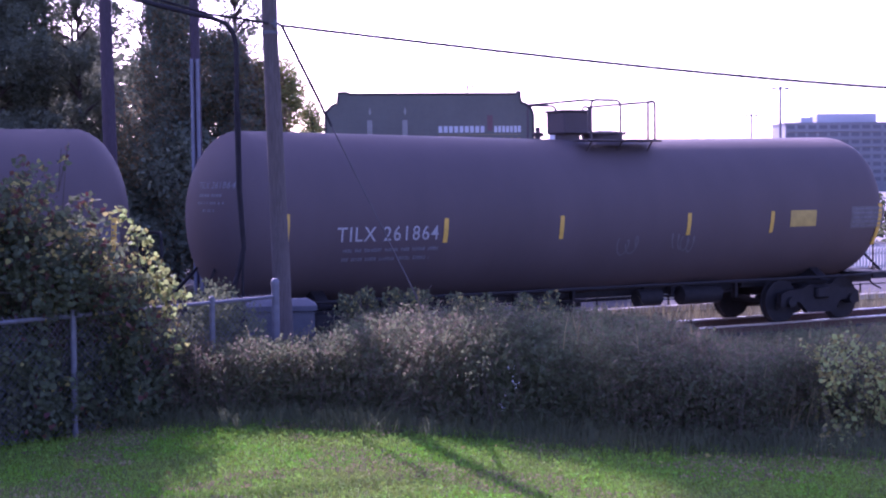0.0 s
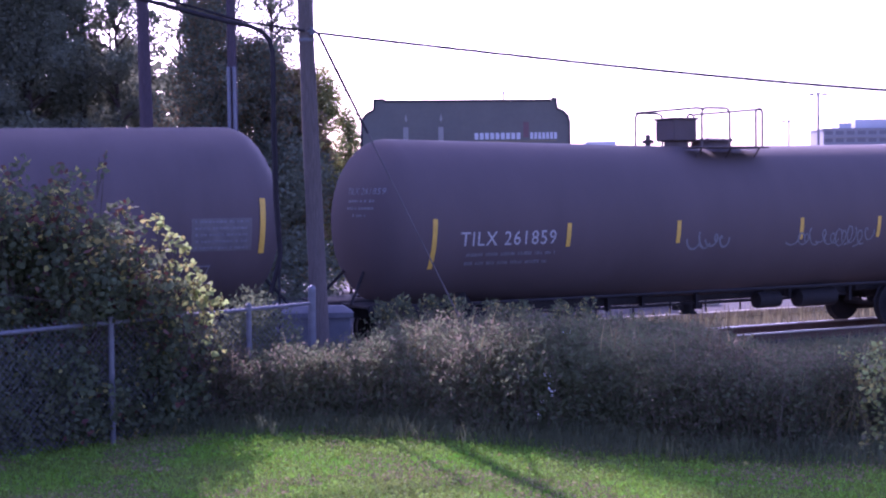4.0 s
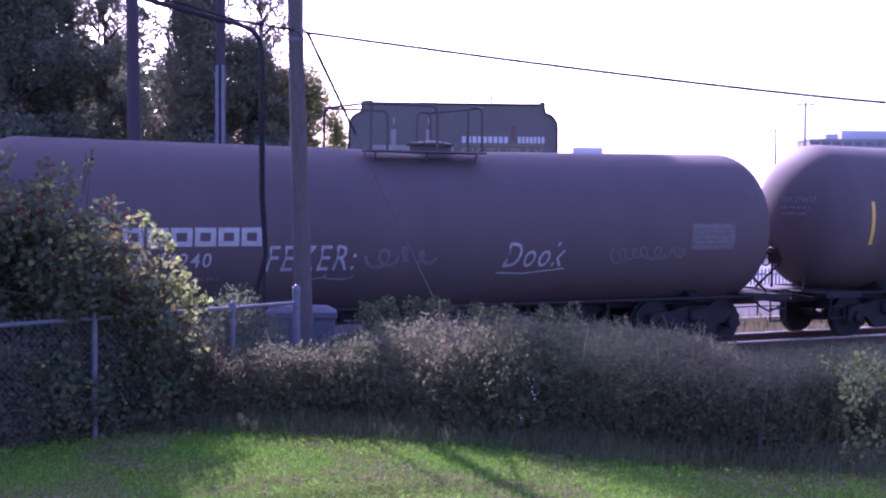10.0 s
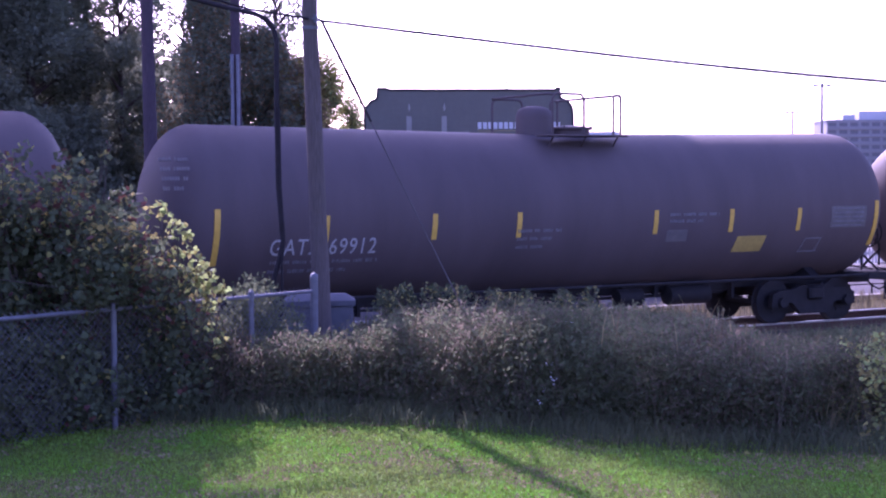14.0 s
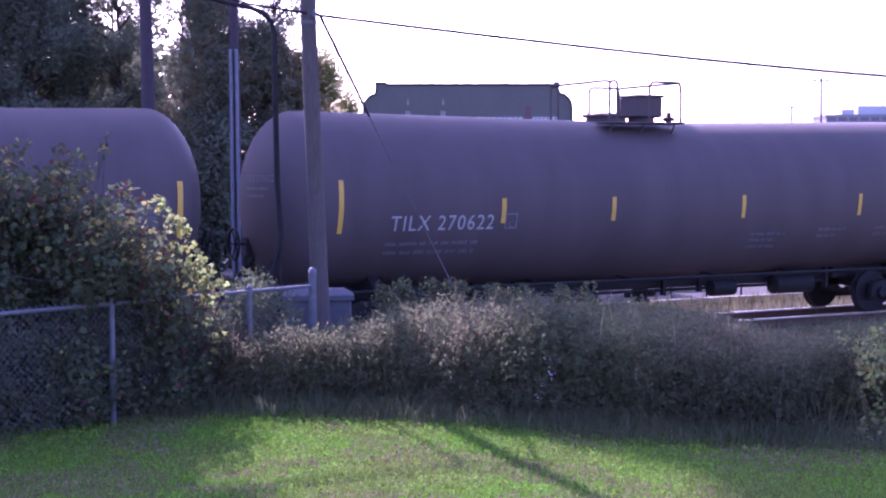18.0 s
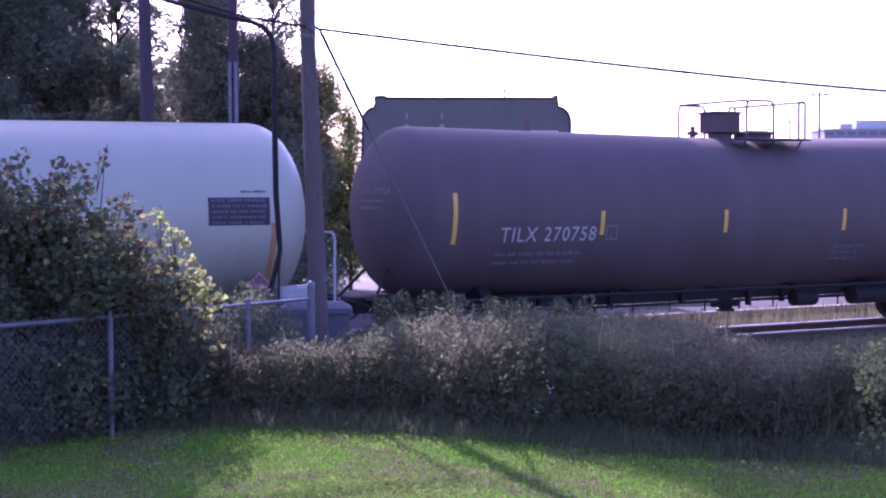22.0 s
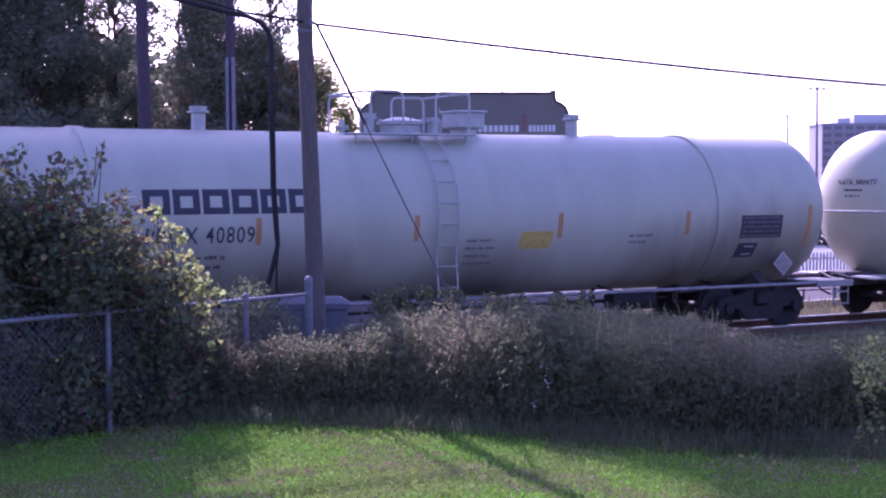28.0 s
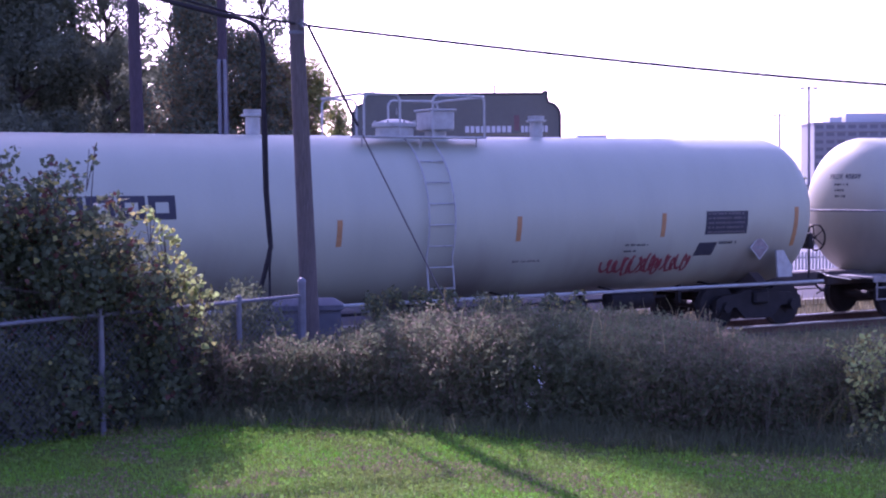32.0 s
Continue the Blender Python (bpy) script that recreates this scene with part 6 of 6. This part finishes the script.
def weed_bed():
    rng = np.random.default_rng(11)
    stems, tips, hs = [], [], []
    while len(stems) < 10500:
        x, y = rng.uniform(-6.5, 9.5), rng.uniform(10.9, 27.5)
        if len(stems) >= 8200:
            x = rng.uniform(-2.6, 4.2)
            y = bed_edge(x) + 0.1 + 1.1 * rng.uniform() ** 1.5
        q = -x * math.sin(TH) + y * math.cos(TH) - C0
        e = bed_edge(x) + 0.45 * noise.noise((x * 0.9, 4.0, 1.0)) + 0.2 * noise.noise((x * 2.6, y * 0.8, 5.0))
        if y < e + rng.uniform(0, 0.35) or q > -2.6:
            continue
        if x < -1.6 and y < 17.2 and rng.uniform() < 0.3:
            continue
        far = smooth(0, 1.5, y - e)
        patch = 0.5 + 0.5 * noise.noise((x * 0.55, y * 0.55, 3.0))
        h = (0.62 + 0.5 * far) * (0.45 + 1.1 * patch) * rng.uniform(0.65, 1.1)
        z = ground_z(x, y)
        # heights capped along sight lines from the eye, fitted to the view
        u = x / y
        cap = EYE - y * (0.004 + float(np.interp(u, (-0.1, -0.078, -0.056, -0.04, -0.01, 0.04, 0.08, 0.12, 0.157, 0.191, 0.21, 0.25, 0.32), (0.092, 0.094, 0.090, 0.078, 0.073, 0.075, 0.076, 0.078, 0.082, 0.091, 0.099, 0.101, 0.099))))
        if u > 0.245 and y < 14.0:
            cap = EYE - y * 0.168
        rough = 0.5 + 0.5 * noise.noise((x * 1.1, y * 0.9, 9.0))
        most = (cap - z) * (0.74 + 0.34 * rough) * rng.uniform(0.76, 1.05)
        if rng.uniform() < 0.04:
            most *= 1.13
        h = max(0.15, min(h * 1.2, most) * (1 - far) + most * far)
        a = rng.uniform(0, 6.28)
        ln = rng.uniform(0.02, 0.22) * h
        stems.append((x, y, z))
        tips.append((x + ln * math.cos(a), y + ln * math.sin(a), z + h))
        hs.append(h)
    stems, tips, hs = np.array(stems), np.array(tips), np.array(hs)
    n = len(stems)
    # stalks
    a = rng.uniform(0, 6.28, n)
    side = np.stack([np.cos(a), np.sin(a), np.zeros(n)], 1) * 0.004
    mid = stems * 0.45 + tips * 0.55 + np.array([0, 0, 0.04])
    v = np.stack([stems - side, stems + side, mid + side * 0.8, mid - side * 0.8, tips + side * 0.3, tips - side * 0.3], 1).reshape(-1, 3)
    i = np.arange(0, n, 3)[:, None] * 6
    f = np.concatenate([i + [0, 1, 2, 3], i + [3, 2, 4, 5]], 0)
    solo("weed_stalks", mesh_np("weed_stalks", v, f, STALK), None, "brown dry weed stalks between lawn and railway", "weeds", kind="stuff")
    # leaves and seed heads along the stalks
    nodes, each = 6, 8
    k = nodes * each
    t = rng.uniform(0.03, 1.0, (n, nodes)) ** 0.8
    c = stems[:, None] * (1 - t[..., None]) + tips[:, None] * t[..., None]
    c = c + rng.normal(size=c.shape) * (0.11 * (1.15 - t[..., None] * 0.7) * np.array([1, 1, 0.4]))
    c = np.repeat(c, each, axis=1)
    c = (c + rng.normal(size=c.shape) * np.array([0.042, 0.042, 0.03])).reshape(-1, 3)
    tt = np.repeat(hs, k)
    green = (rng.uniform(size=len(c)) < (0.5 + 0.35 * np.sin(c[:, 0] * 1.7 + c[:, 1] * 0.6) * np.cos(c[:, 1] * 1.1 - c[:, 0] * 0.4)))
    v, f = leaves(rng, c[green], 0.056, 0.9, -0.3, 0.2, (0.14, 0.24))
    solo("weed_leaves", mesh_np("weed_leaves", v, f, WEED_G), None, "green weed leaves between lawn and railway", "weeds", kind="stuff")
    v, f = leaves(rng, c[~green], 0.05, 1.1, -0.5, 0.2, (0.11, 0.2))
    solo("dry_weeds", mesh_np("dry_weeds", v, f, WEED), None, "reddish brown autumn weeds between lawn and railway", "weeds", kind="stuff")
    # straw seed heads standing out of the mass
    pick = rng.choice(n, 420, replace=False)
    v, f = blades(rng, tips[pick] - np.array([0, 0, 0.12]), 0.16, 0.36, 0.016, 0.45)
    solo("seed_heads", mesh_np("seed_heads", v, f, SEED), None, "straw-coloured seed heads above the weeds", "weeds", kind="stuff")
    # long rough grass at the foot
    m = 15000
    x = rng.uniform(-6, 9, m * 2)
    y = rng.uniform(11.3, 24, m * 2)
    ok = np.array([b > bed_edge(a_) - 0.12 for a_, b in zip(x, y)])
    x, y = x[ok][:m], y[ok][:m]
    base = np.stack([x, y, [ground_z(p, r) for p, r in zip(x, y)]], 1)
    v, f = blades(rng, base, 0.14, 0.42, 0.010, 0.9)
    x = rng.uniform(-3.0, 4.4, 7000)
    y = np.array([bed_edge(p) for p in x]) + rng.uniform(-0.55, 0.5, 7000)
    base = np.stack([x, y, [ground_z(p, r) for p, r in zip(x, y)]], 1)
    v2, f2 = blades(rng, base, 0.06, 0.26, 0.009, 0.8)
    v, f = np.concatenate([v, v2]), np.concatenate([f, f2 + len(v)])
    solo("rough_grass", mesh_np("rough_grass", v, f, WEED_G), None, "long rough grass at the foot of the weeds", "grass", kind="stuff")


weed_bed()


def flowers():
    rng = np.random.default_rng(21)
    c = []
    for x, y, z in ((1.0, 14.6, 0.62), (1.02, 14.55, 0.5), (0.94, 14.6, 0.42), (0.9, 14.5, 0.28), (1.35, 16.5, 0.9), (-0.1, 16.4, 0.7), (0.2, 16.2, 0.6)):
        c += [(x + rng.normal() * 0.025, y + rng.normal() * 0.03, z + rng.normal() * 0.03) for _ in range(7)]
    v, f = leaves(rng, np.array(c), 0.035, 1, 0)
    solo("wild_flowers", mesh_np("wild_flowers", v, f, PETAL), None, "small white wild flowers among the weeds", "flowers", kind="stuff")


flowers()


def shrub(name, label, clumps, seed, mats, size, per, stems, origin, flat=1.0, broad=False):
    rng = np.random.default_rng(seed)
    g = thing(name, label, "shrub", at=Matrix.Translation(origin))
    o = np.array(origin)
    cl = [(x - o[0], y - o[1], z - o[2], r) for x, y, z, r in clumps]
    tw = Shape()
    for i, (x, y, z, r) in enumerate(cl):
        if i % 2 or z < 0.45 * max(c[2] for c in cl):
            continue
        b = Vector((rng.normal() * 0.18 * stems, rng.normal() * 0.12, 0))
        tw.tube([Vector((x * 0.5, y * 0.5, z * 0.5)) + b * 0.5, Vector((x * 0.75, y * 0.75, z * 0.78)) + b * 0.2, Vector((x, y, z))], [0.009, 0.007, 0.003], 5)
        for _ in range(3):
            e = rng.normal(size=3) * r * 0.75
            tw.tube([(x * 0.8, y * 0.8, z * 0.85), (x + e[0], y + e[1], z + e[2])], [0.006, 0.003], 4)
    tagged(part("branching", tw, BARK, g, "thin brown branching twigs"), kind="stuff")
    pts = in_clumps(rng, cl, per, flat)
    kind = rng.uniform(size=len(pts))
    lo = 0.0
    for m, share in mats:
        sel = pts[(kind >= lo) & (kind < lo + share)]
        lo += share
        v, f = broad_leaves(rng, sel, size) if broad else leaves(rng, sel, size, 0.7, 0.25)
        tagged(part("leaves", mesh_np("leaves", v, f, m), None, g), kind="stuff")


def shrubs():
    rng = np.random.default_rng(77)
    cl, airy = [], []
    # a full shrub spilling over the fence; its outline steps down to the right in loose sprays
    while len(cl) + len(airy) < 310:
        x = rng.uniform(-5.8, -2.5)
        top = float(np.interp(x, (-5.8, -4.3, -3.6, -3.25, -3.0, -2.75, -2.5), (2.72, 2.84, 2.68, 2.42, 1.98, 1.6, 1.36)))
        top += 0.24 * noise.noise((x * 3.1, 2.0, 7.0))
        y = rng.uniform(14.2, 15.4) + (x + 4) * 0.25
        z = rng.uniform(0.08, top - 0.15)
        k = 1.04 if z < 1.3 and x > -3.2 else 1.0
        if x > -2.8 and rng.uniform() < 0.45:
            continue
        high = z > top - 0.75
        (airy if high else cl).append((x * k, y * k, EYE + (z - EYE) * k, rng.uniform(0.15, 0.3)))
    airy += [(-3.33, 14.6, 2.72, 0.08), (-3.3, 14.6, 2.86, 0.05), (-4.1, 14.6, 2.8, 0.08), (-4.45, 14.5, 2.82, 0.09), (-3.75, 14.6, 2.7, 0.1)]
    # edge sprays: sunlight is put into their leaf colour
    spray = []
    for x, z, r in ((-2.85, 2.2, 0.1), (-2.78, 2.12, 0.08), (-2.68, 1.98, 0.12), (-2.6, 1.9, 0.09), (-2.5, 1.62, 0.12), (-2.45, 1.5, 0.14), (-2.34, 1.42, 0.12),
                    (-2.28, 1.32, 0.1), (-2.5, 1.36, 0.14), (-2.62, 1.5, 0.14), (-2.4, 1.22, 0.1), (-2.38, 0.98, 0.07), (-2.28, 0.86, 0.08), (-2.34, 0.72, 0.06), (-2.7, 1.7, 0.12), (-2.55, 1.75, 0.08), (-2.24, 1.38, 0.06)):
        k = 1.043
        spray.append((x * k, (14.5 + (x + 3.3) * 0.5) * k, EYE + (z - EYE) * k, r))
    low = []
    for _ in range(230):
        x = rng.uniform(-6.2, -1.9)
        low.append((x, 15.9 + (x + 3.3) * 0.9 + rng.uniform(-0.4, 1.0), rng.uniform(0.1, 1.1), rng.uniform(0.2, 0.34)))
    for _ in range(170):
        x = rng.uniform(-5.2, -2.3)
        low.append((x, 13.75 + (x + 4.06) * 1.324 + rng.uniform(0.12, 0.6), rng.uniform(0.1, 0.95), rng.uniform(0.14, 0.24)))
    v, f = leaves(rng, in_clumps(rng, low, 2600), 0.055, 0.8, 0.0)
    solo("low_growth", mesh_np("low_growth", v, f, WEED_G), None, "dim tangled olive growth behind the wire fence", "weeds", kind="stuff")
    origin = (-3.8, 15.1, ground_z(-3.8, 15.1))
    shrub("shrub", "leafy shrub with yellowing and rusty leaves spilling over the fence", cl, 51, ((LEAF, 0.91), (LEAF_Y, 0.035), (LEAF_R, 0.055)), 0.07, 2900, 1.0, origin, broad=True)
    shrub("shrub", "airy twiggy top growth with small rusty and green leaves", airy, 54, ((LEAF, 0.66), (LEAF_R, 0.14), (LEAF_Y, 0.2)), 0.078, 1500, 1.0, (-3.9, 15.2, ground_z(-3.9, 15.2)))
    shrub("shrub", "sprays at the shrub's edge, leaves coloured yellow-green as if sunlit", spray, 53, ((SUN_TONE_LEAF, 0.75), (LEAF_Y, 0.25)), 0.066, 2200, 1.0, (-2.75, 15.5, ground_z(-2.75, 15.5)), broad=True)
    # sunny look of this shrub comes from its brighter leaf colour
    cl = [(rng.uniform(3.65, 5.4), rng.uniform(13.4, 14.9), rng.uniform(0.1, 0.85), rng.uniform(0.12, 0.24)) for _ in range(60)]
    shrub("shrub", "weedy shrub by the lawn, leaves coloured pale as if sunlit", cl, 52, ((SUN_TONE_LEAF, 0.5), (LEAF_Y, 0.3), (DRYGRASS, 0.2)), 0.065, 2400, 1.0, (4.2, 14.4, ground_z(4.2, 14.4)))
    n = 300
    base = np.stack([rng.uniform(3.45, 5.6, n), rng.uniform(13.5, 15.2, n), np.zeros(n)], 1)
    base[:, 2] = [ground_z(p[0], p[1]) for p in base]
    v, f = blades(rng, base, 0.35, 0.85, 0.009, 0.55)
    solo("straw_tuft", mesh_np("straw_tuft", v, f, SEED), None, "tall straw-coloured grass standing in the sun", "grass", kind="stuff")
    # leafy saplings that stand out of the weeds, tops set along eye sight lines
    for u0, u1, lift, seed in ((-0.045, -0.02, 0.0, 61), (-0.012, 0.012, 0.03, 62), (0.03, 0.055, -0.02, 63), (0.07, 0.1, -0.03, 64)):
        y = 19.5 + 1.5 * rng.uniform()
        cl = []
        for _ in range(26):
            u = rng.uniform(u0, u1)
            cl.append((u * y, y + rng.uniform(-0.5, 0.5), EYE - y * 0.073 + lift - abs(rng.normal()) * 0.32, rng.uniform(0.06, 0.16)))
        x = (u0 + u1) / 2 * y
        shrub("sapling", "slender olive green sapling standing among the weeds", cl, seed, ((LEAF, 0.6), (WEED_G, 0.25), (LEAF_Y, 0.15)), 0.06, 3600, 0.6, (x, y, ground_z(x, y)))


shrubs()


def lawn_grass():
    rng = np.random.default_rng(9)
    n = 120000
    x, y = rng.uniform(-4.6, 4.8, n), rng.uniform(10.4, 16.2, n)
    ok = np.array([b < bed_edge(a) + 0.1 for a, b in zip(x, y)])
    x, y = x[ok], y[ok]
    base = np.stack([x, y, [ground_z(a, b) - 0.005 for a, b in zip(x, y)]], 1)
    v, f = blades(rng, base, 0.025, 0.065, 0.006, 0.8)
    solo("lawn_grass", mesh_np("lawn_grass", v, f, BLADE), None, "short mown green lawn grass", "grass", kind="stuff")
    # clover and broad weeds in the turf, straw-dry where it is worn
    n = 26000
    x, y = rng.uniform(-4.4, 4.4, n), rng.uniform(10.4, 15.6, n)
    worn = np.array([noise.noise((a * 0.9, b * 0.9, 2.0)) + 0.5 * noise.noise((a * 3.1, b * 3.1, 6.0)) for a, b in zip(x, y)])
    worn += 0.35 * np.exp(-((x - 0.8) / 1.3) ** 2 - ((y - 11.9) / 0.9) ** 2)
    ok = np.array([b < bed_edge(a) for a, b in zip(x, y)])
    for name, label, sel, m, size in (("clover", "small clover leaves in the lawn", ok & (worn < 0.12), BLADE, 0.03),
                                      ("dry_turf", "straw-dry worn patches in the lawn", ok & (worn > 0.15), SEED, 0.03)):
        c = np.stack([x[sel], y[sel], [ground_z(a, b) + 0.045 for a, b in zip(x[sel], y[sel])]], 1)
        v, f = leaves(rng, c, size, 0.5, 0.3)
        solo(name, mesh_np(name, v, f, m), None, label, "grass", kind="stuff")
    k = 24
    c = np.stack([rng.uniform(-4.5, 4.5, k), rng.uniform(10.6, 15, k), np.full(k, 0.055)], 1)
    v, f = leaves(rng, c, 0.05, 0.15, 0.0)
    solo("fallen_leaves", mesh_np("fallen_leaves", v, f, LEAF_Y), None, "a few fallen yellow leaves on the lawn", "leaves", kind="stuff")


lawn_grass()


# ---- what moves ----
def motions():
    turn = pose(0, 0, 0, 0, 0, math.degrees(TH))
    for car, centre in MOVING:
        walk(car, [(t, Matrix.Translation(on_track(centre + gone(t), 0, LIFT)) @ turn) for t in range(0, 33)])
    steps = [k * 0.125 for k in range(257)]
    for wheel, dx in ROLLING:
        walk(wheel, [(t, pose(dx, 0, 0.457, 0, math.degrees(gone(t) / 0.457), 0)) for t in steps])


motions()
